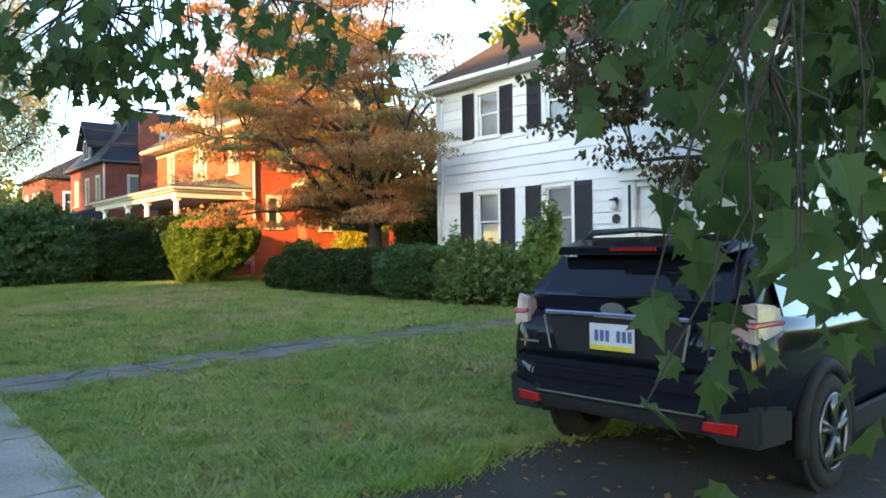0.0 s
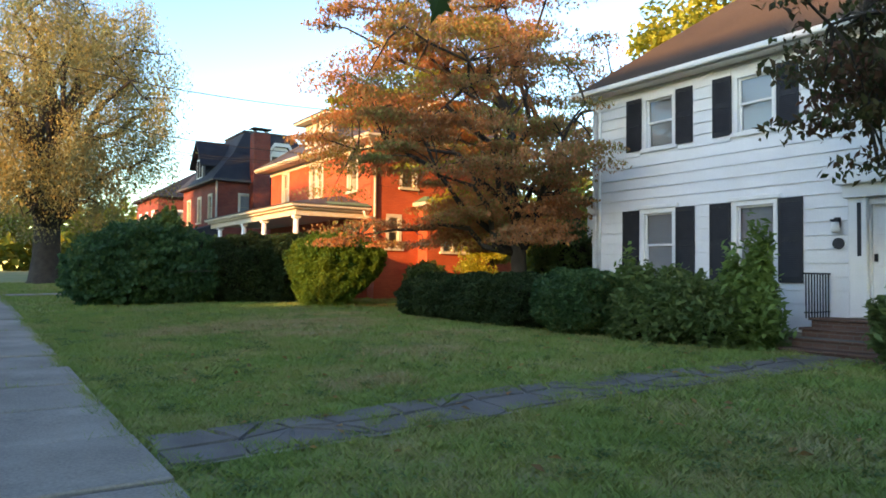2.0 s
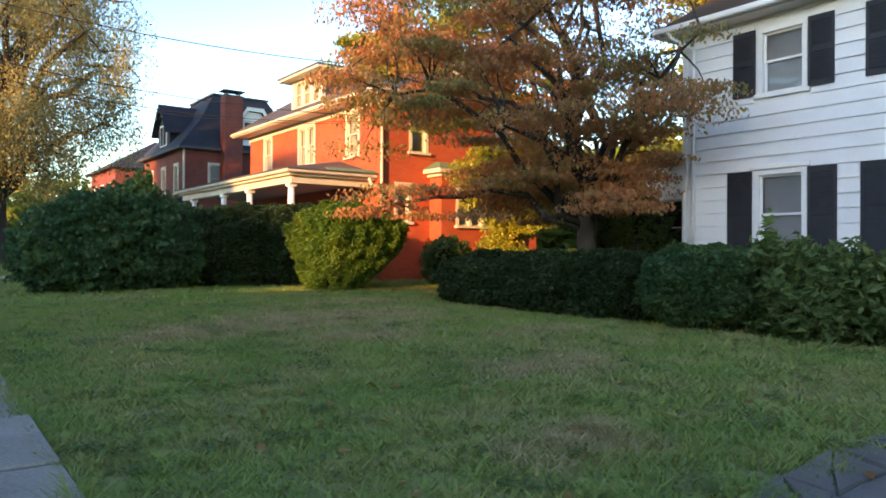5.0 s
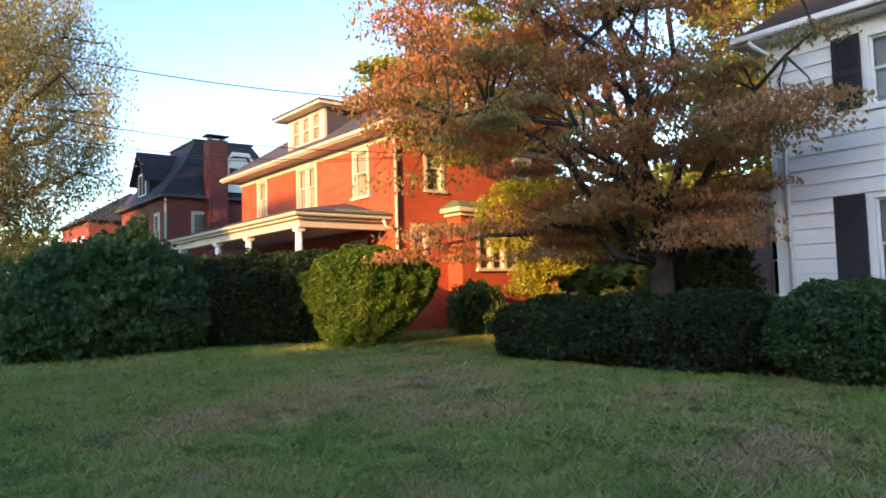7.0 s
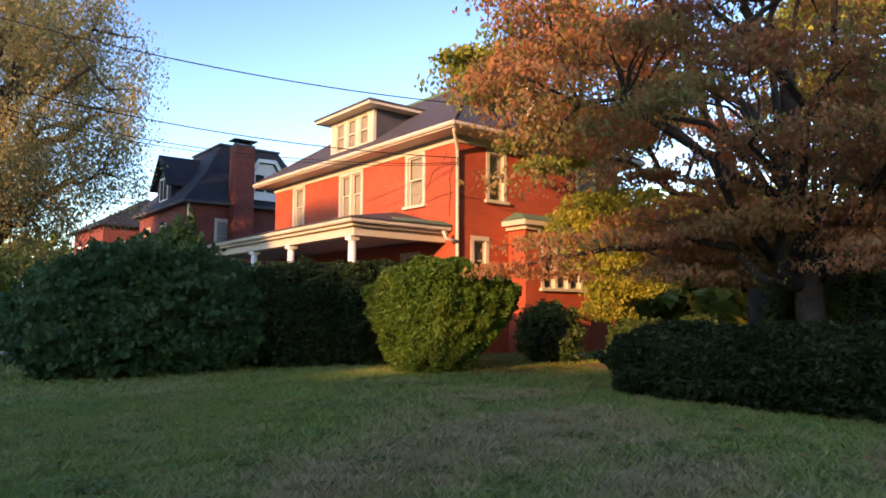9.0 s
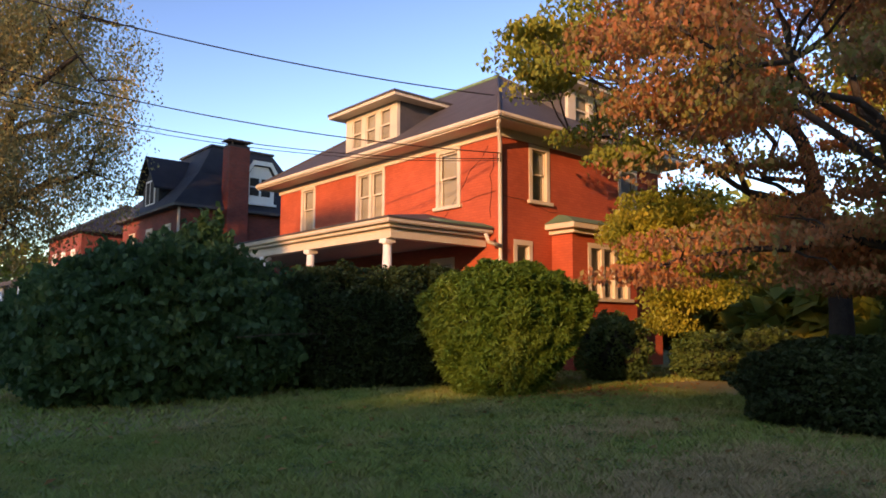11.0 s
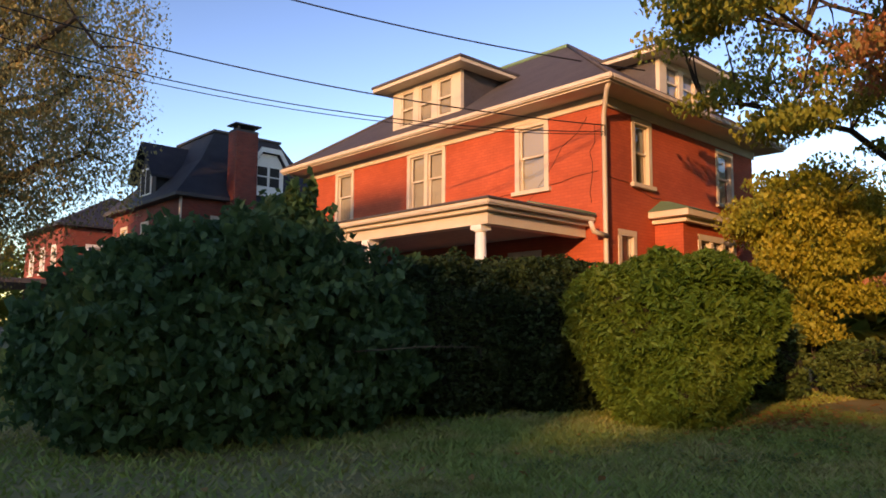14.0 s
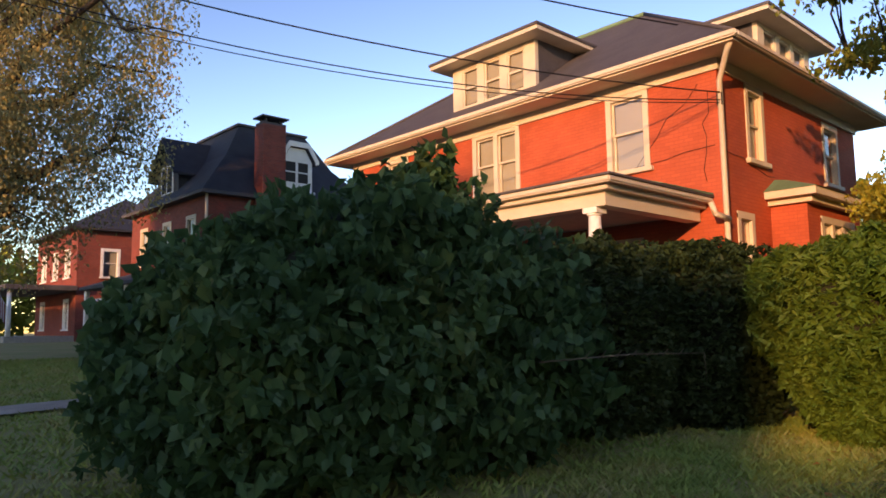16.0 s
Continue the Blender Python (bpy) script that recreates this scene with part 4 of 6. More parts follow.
def porch():
    root = tagged(empty("front_porch", 12.4, 35, 0.6), "porch with white round columns and cream fascia", "porch")
    X0, X1, Y0, Y1 = 10.75, 13.97, 29.55, 41.3
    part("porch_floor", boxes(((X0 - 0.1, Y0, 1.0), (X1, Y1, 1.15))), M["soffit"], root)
    part("porch_base", boxes(((X0, Y0 + 0.1, 0.2), (X1, Y1 - 0.1, 0.999))), M["brick"], root)
    part("entablature", boxes(((X0 + 0.02, Y0 + 0.02, 3.82), (X0 + 0.3, Y1, 4.06)), ((X0 + 0.3, Y0 + 0.02, 3.82), (X1, Y0 + 0.3, 4.06))), M["cream"], root)
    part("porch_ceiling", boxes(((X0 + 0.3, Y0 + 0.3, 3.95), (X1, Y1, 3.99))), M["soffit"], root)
    part("cornice", bevelled(boxes(((X0 - 0.12, Y0 - 0.12, 4.061), (X1, Y1 + 0.1, 4.15))), 0.01), M["cream"], root)
    part("gutter", bevelled(boxes(((X0 - 0.27, Y0 - 0.27, 4.151), (X1, Y1 + 0.2, 4.26))), 0.025, 2), M["cream"], root)
    part("porch_roof", solid([(X0 - 0.29, Y0 - 0.29, 4.261), (X1, Y0 - 0.29, 4.261), (X1, Y1 + 0.2, 4.261), (X0 - 0.29, Y1 + 0.2, 4.261), (X0 - 0.29, Y0 - 0.29, 4.30), (X1, Y0 - 0.29, 4.30), (X1, Y1 + 0.2, 5.02), (X0 - 0.29, Y1 + 0.2, 4.30), (X1, Y0 + 2.6, 5.02)], [(0, 1, 2, 3), (0, 1, 5, 4), (3, 0, 4, 7), (2, 3, 7, 6), (4, 5, 8), (4, 8, 6, 7), (1, 2, 6, 8, 5)]), M["slate"], root)
    part("copper_flashing", solid([(X0 + 1.3, Y0 - 0.30, 4.302), (X1 - 0.05, Y0 - 0.30, 4.302), (X1 - 0.05, Y0 + 0.1, 4.43), (X0 + 1.3, Y0 + 0.1, 4.41), (X0 + 1.3, Y0 - 0.30, 4.315), (X1 - 0.05, Y0 - 0.30, 4.34), (X1 - 0.05, Y0 + 0.1, 4.47), (X0 + 1.3, Y0 + 0.1, 4.44)], [(0, 1, 2, 3), (4, 5, 6, 7), (0, 1, 5, 4), (1, 2, 6, 5), (2, 3, 7, 6), (3, 0, 4, 7)]), M["copper"], root)
    for y in (29.9, 33.55, 36.3, 40.1):
        c = (X0 + 0.17, y)
        bm = bmesh.new()
        tube(bm, [(*c, 1.24), (*c, 2.0), (*c, 3.0), (*c, 3.68)], [0.13, 0.13, 0.122, 0.105], 20)
        col = part("column", bm, M["white"], root)
        bm = bmesh.new()
        tube(bm, [(*c, 3.681), (*c, 3.72)], [0.12, 0.14], 20)
        box(bm, (c[0] - 0.145, c[1] - 0.145, 3.721), (c[0] + 0.145, c[1] + 0.145, 3.819))
        part("capital", bm, M["white"], col)
        part("plinth", boxes(((c[0] - 0.19, c[1] - 0.19, 1.151), (c[0] + 0.19, c[1] + 0.19, 1.239))), M["white"], col)


porch()

# ---- dark brick house farther on ----


def far_house():
    house = tagged(empty("dark_brick_house", 14.5, 53, 0.8), "dark red brick house with black slate roof and chimney", "house")
    X0, X1, Y0, Y1, ZT = 14.5, 23.5, 53.2, 62.5, 7.9
    f = Frame((X0, Y0, 0), (0, 1, 0), (-1, 0, 0))
    s = Frame((X0, Y0, 0), (1, 0, 0), (0, -1, 0))
    fw = [(1.2, 5.2, 2.2, 7.1), (4.0, 5.2, 5.0, 7.1), (7.0, 5.2, 8.0, 7.1)]
    sw = [(1.5, 5.2, 2.5, 7.1), (6.0, 5.2, 7.0, 7.1), (1.5, 1.8, 2.5, 3.8)]
    part("wall", wall_mesh(f, Y1 - Y0, 0.4, ZT, 0.3, fw), M["dark_brick"], house)
    part("wall", wall_mesh(s, X1 - X0, 0.4, ZT, 0.3, sw, 0.3), M["dark_brick"], house)
    part("wall", boxes(((X1 - 0.3, Y0 + 0.3, 0.4), (X1, Y1, ZT)), ((X0 + 0.3, Y1 - 0.3, 0.4), (X1 - 0.3, Y1, ZT))), M["dark_brick"], house)
    for w in fw:
        window(house, f, *w, M["cream"], M["grey_blind"], 0.12)
    for w in sw:
        window(house, s, *w, M["cream"], M["grey_blind"], 0.12)
    e = 0.45
    part("eave", boxes(((X0 - e, Y0 - e, ZT), (X1 + e, Y1 + e, ZT + 0.15))), M["slate"], house)
    a = [(X0 - e, Y0 - e, ZT + 0.151), (X1 + e, Y0 - e, ZT + 0.151), (X1 + e, Y1 + e, ZT + 0.151), (X0 - e, Y1 + e, ZT + 0.151)]
    b = [(X0 + 1.5, Y0 + 1.4, 10.2), (X1 - 1.5, Y0 + 1.4, 10.2), (X1 - 1.5, Y1 - 1.4, 10.2), (X0 + 1.5, Y1 - 1.4, 10.2)]
    c = [(X0 + 2.6, Y0 + 2.3, 12.0), (X1 - 2.6, Y0 + 2.3, 12.0), (X1 - 2.6, Y1 - 2.3, 12.0), (X0 + 2.6, Y1 - 2.3, 12.0)]
    ring = lambda i: [(i + k, i + (k + 1) % 4, i + 4 + (k + 1) % 4, i + 4 + k) for k in range(4)]
    part("roof", solid(a + b + c, [(0, 1, 2, 3), *ring(0), *ring(4), (8, 9, 10, 11)]), M["black_slate"], house)
    part("roof_deck_rim", boxes(((X0 + 2.5, Y0 + 2.2, 12.001), (X1 - 2.5, Y1 - 2.2, 12.12))), M["slate"], house)
    ch = part("chimney", bevelled(boxes(((16.75, 52.35, 0.4), (17.95, 53.19, 11.4))), 0.02), M["dark_brick"], house)
    part("chimney_cap", boxes(((16.75, 52.35, 11.401), (17.95, 53.1, 11.5)), ((16.9, 52.45, 11.5), (17.0, 52.55, 11.72)), ((17.7, 52.45, 11.5), (17.8, 52.55, 11.72)), ((17.7, 52.9, 11.5), (17.8, 53.0, 11.72)), ((16.9, 52.9, 11.5), (17.0, 53.0, 11.72)), ((16.65, 52.25, 11.721), (18.05, 53.2, 11.79))), M["slate"], ch)
    # south dormer with a clipped arch
    d = empty("dormer", 18.9, 53.3, 8.6)
    d.parent = house
    d.matrix_parent_inverse = house.matrix_world.inverted()
    px = [(-0.85, 8.5), (0.85, 8.5), (0.85, 10.0), (0.45, 10.65), (-0.45, 10.65), (-0.85, 10.0)]
    x = 18.95
    part("dormer_front", solid([(x + u, 53.0, v) for u, v in px] + [(x + u, 53.2, v) for u, v in px], [tuple(range(6)), tuple(range(6, 12)), *[(k, (k + 1) % 6, 6 + (k + 1) % 6, 6 + k) for k in range(6)]]), M["white"], d)
    px2 = [(-0.87, 9.9), (-0.87, 10.02), (-0.46, 10.68), (0.46, 10.68), (0.87, 10.02), (0.87, 9.9), (1.08, 9.9), (1.08, 10.05), (0.55, 10.88), (-0.55, 10.88), (-1.08, 10.05), (-1.08, 9.9)]
    part("dormer_roof", solid([(x + u, 52.8, v) for u, v in px2] + [(x + u, 56.2, v) for u, v in px2], [tuple(range(12)), tuple(range(23, 11, -1)), *[(k, (k + 1) % 12, 12 + (k + 1) % 12, 12 + k) for k in range(12)]]), M["black_slate"], d)
    part("dormer_cheek", boxes(((x - 0.84, 53.21, 8.4), (x + 0.84, 55.5, 9.95))), M["black_slate"], d)
    part("barge_board", solid([(x + u * 1.06, 52.76, v) for u, v in px2[0:6]] + [(x + u * 1.02, 52.76, v + 0.05) for u, v in px2[6:12]] + [(x + u * 1.06, 52.82, v) for u, v in px2[0:6]] + [(x + u * 1.02, 52.82, v + 0.05) for u, v in px2[6:12]], [tuple(range(12)), tuple(range(23, 11, -1)), *[(k, (k + 1) % 12, 12 + (k + 1) % 12, 12 + k) for k in range(12)]]), M["white"], d)
    df = Frame((x - 0.85, 52.99, 0), (1, 0, 0), (0, -1, 0))
    # opaque near-black panes, the unlit room painted into their colour
    for u in (0.2, 0.9):
        part("pane", fbox(bmesh.new(), df, (u, 8.95, 0), (u + 0.55, 9.95, 0.012)), M["dim"], d)
        part("sash_bar", fbox(bmesh.new(), df, (u, 9.42, 0.013), (u + 0.55, 9.48, 0.03)), M["white"], d)
    part("window_sill", fbox(bmesh.new(), df, (-0.12, 8.42, 0), (1.82, 8.55, 0.1)), M["white"], d)
    # west gable dormer
    d = empty("dormer", 14.6, 57.6, 8.6)
    d.parent = house
    d.matrix_parent_inverse = house.matrix_world.inverted()
    y = 57.9
    part("dormer_front", solid([(14.55, y - 1.3, 8.3), (14.55, y + 1.3, 8.3), (14.55, y + 1.3, 9.6), (14.55, y, 11.1), (14.55, y - 1.3, 9.6), (17, y - 1.3, 8.3), (17, y + 1.3, 8.3), (17, y + 1.3, 9.6), (17, y, 11.1), (17, y - 1.3, 9.6)], [(0, 1, 2, 3, 4), (5, 6, 7, 8, 9), (0, 1, 6, 5), (1, 2, 7, 6), (2, 3, 8, 7), (3, 4, 9, 8), (4, 0, 5, 9)]), M["black_slate"], d)
    part("dormer_roof", solid([(14.15, y - 1.65, 9.3), (14.15, y, 11.25), (14.15, y + 1.65, 9.3), (14.15, y - 1.65, 9.42), (14.15, y, 11.4), (14.15, y + 1.65, 9.42), (17.6, y - 1.65, 9.3), (17.6, y, 11.25), (17.6, y + 1.65, 9.3), (17.6, y - 1.65, 9.42), (17.6, y, 11.4), (17.6, y + 1.65, 9.42)], [(0, 1, 4, 3), (1, 2, 5, 4), (6, 7, 10, 9), (7, 8, 11, 10), (3, 4, 10, 9), (4, 5, 11, 10), (0, 1, 7, 6), (1, 2, 8, 7), (0, 3, 9, 6), (2, 5, 11, 8)]), M["black_slate"], d)
    dw = Frame((14.54, y - 0.75, 0), (0, 1, 0), (-1, 0, 0))
    part("window_frame", fbox(bmesh.new(), dw, (0, 8.5, 0), (1.5, 10.0, 0.04)), M["white"], d)
    # these panes too are near-black in place of a dark room
    for u in (0.12, 0.8):
        part("pane", fbox(bmesh.new(), dw, (u, 8.62, 0.041), (u + 0.58, 9.88, 0.05)), M["dim"], d)
    bm = bmesh.new()
    tube(bm, [(14.42, 53.1, 7.9), (14.42, 53.1, 0.9)], [0.07, 0.07], 8)
    part("downspout", bm, M["cream"], house)
    part("porch_roof", solid([(11.8, 52.6, 3.9), (14.49, 52.6, 3.9), (14.49, 62, 3.9), (11.8, 62, 3.9), (11.8, 52.6, 4.05), (14.49, 52.6, 4.9), (14.49, 62, 4.9), (11.8, 62, 4.05)], [(0, 1, 2, 3), (0, 1, 5, 4), (1, 2, 6, 5), (2, 3, 7, 6), (3, 0, 4, 7), (4, 5, 6, 7)]), M["black_slate"], house)
    for yy in (52.9, 56, 59, 61.7):
        part("porch_post", boxes(((12.0, yy - 0.1, 0.4), (12.2, yy + 0.1, 3.9))), M["white"], house)
    part("porch_rail", boxes(((12.05, 52.8, 3.3), (12.15, 61.8, 3.42))), M["white"], house)


far_house()

# ---- trees and bushes ----
tree("maple_tree", (12.9, 18.5), 10.6, (11.8, 19.2, 6.0), (5.4, 5.0, 4.7), M["maple"], "orange and rust autumn tree with layered branches", seed=5, fork=0.17, trunk=0.23, clumps=265, per=360, leaf=0.052, flat=0.15, clump_r=0.95, limbs=20, low=1.9, gap=0.44, droop=1.2, keep=lambda p: not (p[0] > 12.4 and p[1] < 16.9) and not (p[1] > 22.3 and p[2] < 5.2),
     extra=[(12.4 + 1.9 * math.cos(k * 2.4) * (0.45 + 0.06 * (k % 10)), 18.9 + 2.6 * math.sin(k * 2.4) * (0.45 + 0.06 * (k % 10)), 2.5 + 0.17 * (k % 7)) for k in range(30)] + [(8.6, 21.3, 2.4), (9.0, 20.6, 2.55), (9.4, 20.0, 2.9), (8.3, 20.0, 2.75), (10.9, 22.2, 2.45), (9.9, 21.6, 3.0), (13.3, 17.4, 2.6), (12.7, 17.0, 2.9), (11.3, 16.2, 4.4), (11.4, 15.6, 4.2), (11.2, 15.1, 4.35), (11.6, 16.9, 2.7), (12.9, 16.3, 4.7), (12.6, 15.6, 4.3), (12.9, 16.5, 3.5), (12.4, 15.1, 4.6), (12.2, 16.8, 3.2)])
tree("dogwood_tree", (12.3, 5.7), 6.8, (12.0, 6.4, 4.5), (3.6, 3.8, 2.4), M["dogwood"], "dark dogwood tree with reddish green leaves", seed=11, fork=0.28, trunk=0.22, clumps=95, per=140, leaf=0.085, flat=0.22, clump_r=0.75, limbs=14, low=1.9, gap=0.45, droop=1.0)
tree("green_tree", (19.0, 22.6), 11.0, (14.6, 24.8, 7.5), (4.4, 3.0, 3.2), M["green"], "green and yellow tree beside the brick house", seed=21, fork=0.3, trunk=0.26, clumps=84, per=230, leaf=0.08, flat=0.25, clump_r=0.85, limbs=12, low=4.3, gap=0.52, droop=1.2)
tree("yellow_understory_tree", (17.8, 26.2), 5.8, (17.2, 25.9, 3.6), (2.3, 1.7, 2.4), M["yellow"], "small tree with bright yellow green leaves", seed=23, fork=0.2, trunk=0.07, clumps=95, per=260, leaf=0.065, flat=0.5, clump_r=0.6, limbs=8, low=0.7, gap=0.3, droop=1.0)
tree("golden_shade_tree", (3.9, 50), 18, (4.0, 49.5, 11.3), (8.0, 8.0, 8.4), M["golden"], "tall golden tree with hanging fine foliage", seed=31, fork=0.17, trunk=0.75, clumps=400, per=320, leaf=0.08, flat=0.8, clump_r=1.0, limbs=28, low=2.6, gap=0.54, hang=2.2, droop=1.3)
for k, (x, y, h, r, mm, lab) in enumerate(((27, 21, 17, 5.0, "yellow", "sunlit yellow green tree behind the houses"), (34, 30, 7.5, 3.5, "green", "green tree behind the houses"), (28, 14, 15, 5, "green", "green tree behind the white house"), (30, 45, 14, 5, "green", "green tree behind the houses"))):
    tree("background_tree", (x, y), h, (x, y, h * 0.62), (r, r, h * 0.36), M[mm], lab, seed=41 + k, fork=0.3, trunk=0.35, clumps=90, per=200, leaf=0.2, flat=0.6, clump_r=1.4, limbs=10, low=3.0, gap=0.4)

shrub("large_dark_bush", [(5.2, 28.7, 2.0, 1.8, 2.55), (3.9, 28.5, 1.25, 1.4, 2.0), (6.05, 28.2, 1.2, 1.3, 1.95), (5.6, 28.7, 1.0, 1.0, 2.75), (5.7, 28.3, 0.45, 0.45, 3.0)], M["bush"], "large dark green shrub with broad drooping leaves", leaf=0.10, per_m2=1000, seed=61, rough=0.34, freq=2.4, droop=0.9, stretch=1.5, shell=0.42)


def wedge(q, gz, h):
    """Draws a hedge in towards its foot, which stands nearer the lawn than its top."""
    t = min(1.0, max(0.0, (q[2] - gz) / h / 0.62))
    k = 0.52 + 0.48 * t
    return np.array([10.05 + 0.65 * t + (q[0] - 10.7) * k, 25.25 + 0.3 * t + (q[1] - 25.55) * k, q[2]])


shrub("clipped_round_hedge", [(10.65, 25.55, 1.48, 1.35, 2.32)], M["hedge"], "clipped light green hedge with a broad flat top", "hedge", leaf=0.05, per_m2=3300, seed=62, rough=0.16, power=3.4, freq=2.2, core=0.86, stretch=3.2, shell=0.26, shape=wedge)
shrub("dark_hedge_row", [(8.6, 28.2, 1.6, 1.0, 2.3), (10.2, 27.7, 1.4, 1.1, 2.4), (7.2, 29.6, 1.4, 1.2, 2.2)], M["yew"], "dark overgrown hedge in front of the porch", "hedge", leaf=0.055, per_m2=2000, seed=63, rough=0.2, power=2.8)
shrub("low_dark_yew_hedge", [(11.0, 19.6, 0.9, 1.4, 1.15), (11.1, 17.9, 0.9, 1.5, 1.2), (11.3, 16.4, 0.85, 1.2, 1.25)], M["yew"], "low dark green yew hedge on the lawn", "hedge", leaf=0.05, per_m2=2400, seed=64, rough=0.18, power=2.8)
shrub("rounded_shrub", [(11.35, 14.4, 1.1, 1.05, 1.38)], M["bush"], "rounded dark green shrub beside the house", leaf=0.05, per_m2=2600, seed=65, rough=0.14)
shrub("loose_green_shrub", [(11.9, 13.1, 0.8, 0.8, 1.3), (12.0, 12.1, 0.8, 0.75, 1.25), (11.4, 12.5, 0.65, 0.7, 0.95), (11.8, 11.4, 0.55, 0.55, 1.05)], M["shrub"], "loose green shrub with arching leaves", leaf=0.07, per_m2=1300, seed=66, rough=0.6, freq=2.6, shell=0.55, core=0.66, stretch=2.3)
shrub("tall_leafy_shrub", [(12.2, 10.9, 0.5, 0.5, 1.3), (12.3, 10.8, 0.25, 0.25, 2.1), (12.2, 11.3, 0.2, 0.2, 1.7), (12.0, 13.7, 0.2, 0.2, 1.6)], M["young"], "tall light green leafy shrub by the steps", leaf=0.085, per_m2=650, seed=67, rough=0.6, freq=2.4, shell=0.7, core=0.4, stretch=2.2)
shrub("leafy_wing_shrub", [(14.8, 18.4, 0.7, 0.7, 2.2), (15.7, 19.7, 0.9, 0.8, 2.7)], M["shrub"], "leafy green shrub beside the wing of the white house", leaf=0.07, per_m2=1100, seed=75, rough=0.45, freq=2.2)
shrub("arborvitae_shrub", [(11.9, 7.6, 0.9, 0.8, 1.3)], M["shrub"], "dark feathery evergreen shrub by the stoop", leaf=0.07, per_m2=1600, seed=68, rough=0.35, freq=2.0, stretch=2.4)
for k, (x, y, r, h) in enumerate(((14.6, 26.0, 0.75, 1.5), (17.2, 25.0, 0.8, 1.1), (19.5, 24.6, 0.7, 1.2))):
    shrub("small_green_shrub", [(x, y, r, r, h)], M["shrub"], "small green shrub beside the brick house", leaf=0.07, per_m2=1000, seed=70 + k, rough=0.35, freq=2.0)


# ---- parked car ----


def car():
    root = tagged(empty("parked_car", 0, 0, 0), "black compact estate car parked on the driveway", "car")

    def loft(rings, mat, name, parent=root, smooth=True, label=""):
        bm = bmesh.new()
        vs = [[bm.verts.new(p) for p in r] for r in rings]
        n = len(vs[0])
        for a, b in zip(vs, vs[1:]):
            for k in range(n):
                bm.faces.new((a[k], a[(k + 1) % n], b[(k + 1) % n], b[k])).smooth = smooth
        bm.faces.new(vs[0][::-1])
        bm.faces.new(vs[-1])
        bmesh.ops.recalc_face_normals(bm, faces=bm.faces)
        return part(name, bm, mat, parent, label)

    def ring(x, w, zb, zt, lean=0.0):
        half = [(w * 0.90, zb), (w * 0.975, zb + 0.10), (w, zb + 0.28), (w, (zb + zt) / 2 + 0.08), (w * 0.985, zt - 0.12), (w * 0.955, zt - 0.03), (w * 0.90, zt), (w * 0.45, zt + 0.02)]
        return [(x + lean * (z - zb), y, z) for y, z in half] + [(x + lean * (z - zb), -y, z) for y, z in half[::-1]]

    body = loft([ring(-0.84, 0.70, 0.48, 0.84), ring(-0.83, 0.80, 0.44, 0.96, 0.03), ring(-0.76, 0.86, 0.41, 1.03, 0.04), ring(-0.5, 0.885, 0.38, 1.05), ring(0, 0.89, 0.27, 1.02), ring(1.3, 0.885, 0.25, 0.99), ring(2.2, 0.885, 0.26, 0.98), ring(2.7, 0.88, 0.26, 0.93), ring(3.2, 0.84, 0.28, 0.86), ring(3.48, 0.74, 0.32, 0.74), ring(3.55, 0.6, 0.4, 0.62)], M["paint"], "body")

    def cabin(x, wb, zb, wt, zt):
        half = [(wb, zb), (wb * 0.35 + wt * 0.65, zb + (zt - zb) * 0.62), (wt, zt - 0.05), (wt * 0.9, zt - 0.01), (wt * 0.5, zt + 0.015)]
        return [(x, y, z) for y, z in half] + [(x, -y, z) for y, z in half[::-1]]

    loft([cabin(-0.74, 0.82, 1.0, 0.77, 1.11), cabin(-0.58, 0.81, 0.98, 0.70, 1.27), cabin(-0.40, 0.80, 0.98, 0.64, 1.43), cabin(0.2, 0.81, 0.98, 0.62, 1.50), cabin(1.1, 0.81, 0.98, 0.61, 1.50), cabin(1.5, 0.81, 0.98, 0.62, 1.45), cabin(2.3, 0.80, 0.96, 0.76, 1.05)], M["paint"], "cabin")

    def pane(name, pts, mat, parent=root, thick=0.008, label=""):
        v = [Vector(p) for p in pts]
        n = (v[1] - v[0]).cross(v[2] - v[0]).normalized() * thick
        bm = solid([tuple(p) for p in v] + [tuple(p + n) for p in v], [tuple(range(len(v)))[::-1], tuple(range(len(v), 2 * len(v))), *[(k, (k + 1) % len(v), len(v) + (k + 1) % len(v), len(v) + k) for k in range(len(v))]])
        return part(name, bm, mat, parent, label)

    rear = pane("rear_window", [(-0.76, 0.62, 1.115), (-0.76, -0.62, 1.115), (-0.72, -0.73, 1.14), (-0.53, -0.61, 1.36), (-0.53, 0.61, 1.36), (-0.72, 0.73, 1.14)], M["car_glass"])
    bm = bmesh.new()
    tube(bm, [(-0.775, 0.05, 1.125), (-0.77, -0.15, 1.135), (-0.765, -0.4, 1.145)], [0.012, 0.01, 0.006], 6)
    part("wiper", bm, M["rubber"], rear)
    part("spoiler", bevelled(solid([(-0.62, 0.60, 1.38), (-0.62, -0.60, 1.38), (-0.3, -0.62, 1.42), (-0.3, 0.62, 1.42), (-0.64, 0.56, 1.435), (-0.64, -0.56, 1.435), (-0.3, -0.60, 1.50), (-0.3, 0.60, 1.50)], [(0, 1, 2, 3), (4, 5, 6, 7), (0, 1, 5, 4), (1, 2, 6, 5), (2, 3, 7, 6), (3, 0, 4, 7)]), 0.01), M["paint"], root)
    part("brake_light", boxes(((-0.646, -0.16, 1.405), (-0.625, 0.16, 1.425))), M["red_lens"], root)
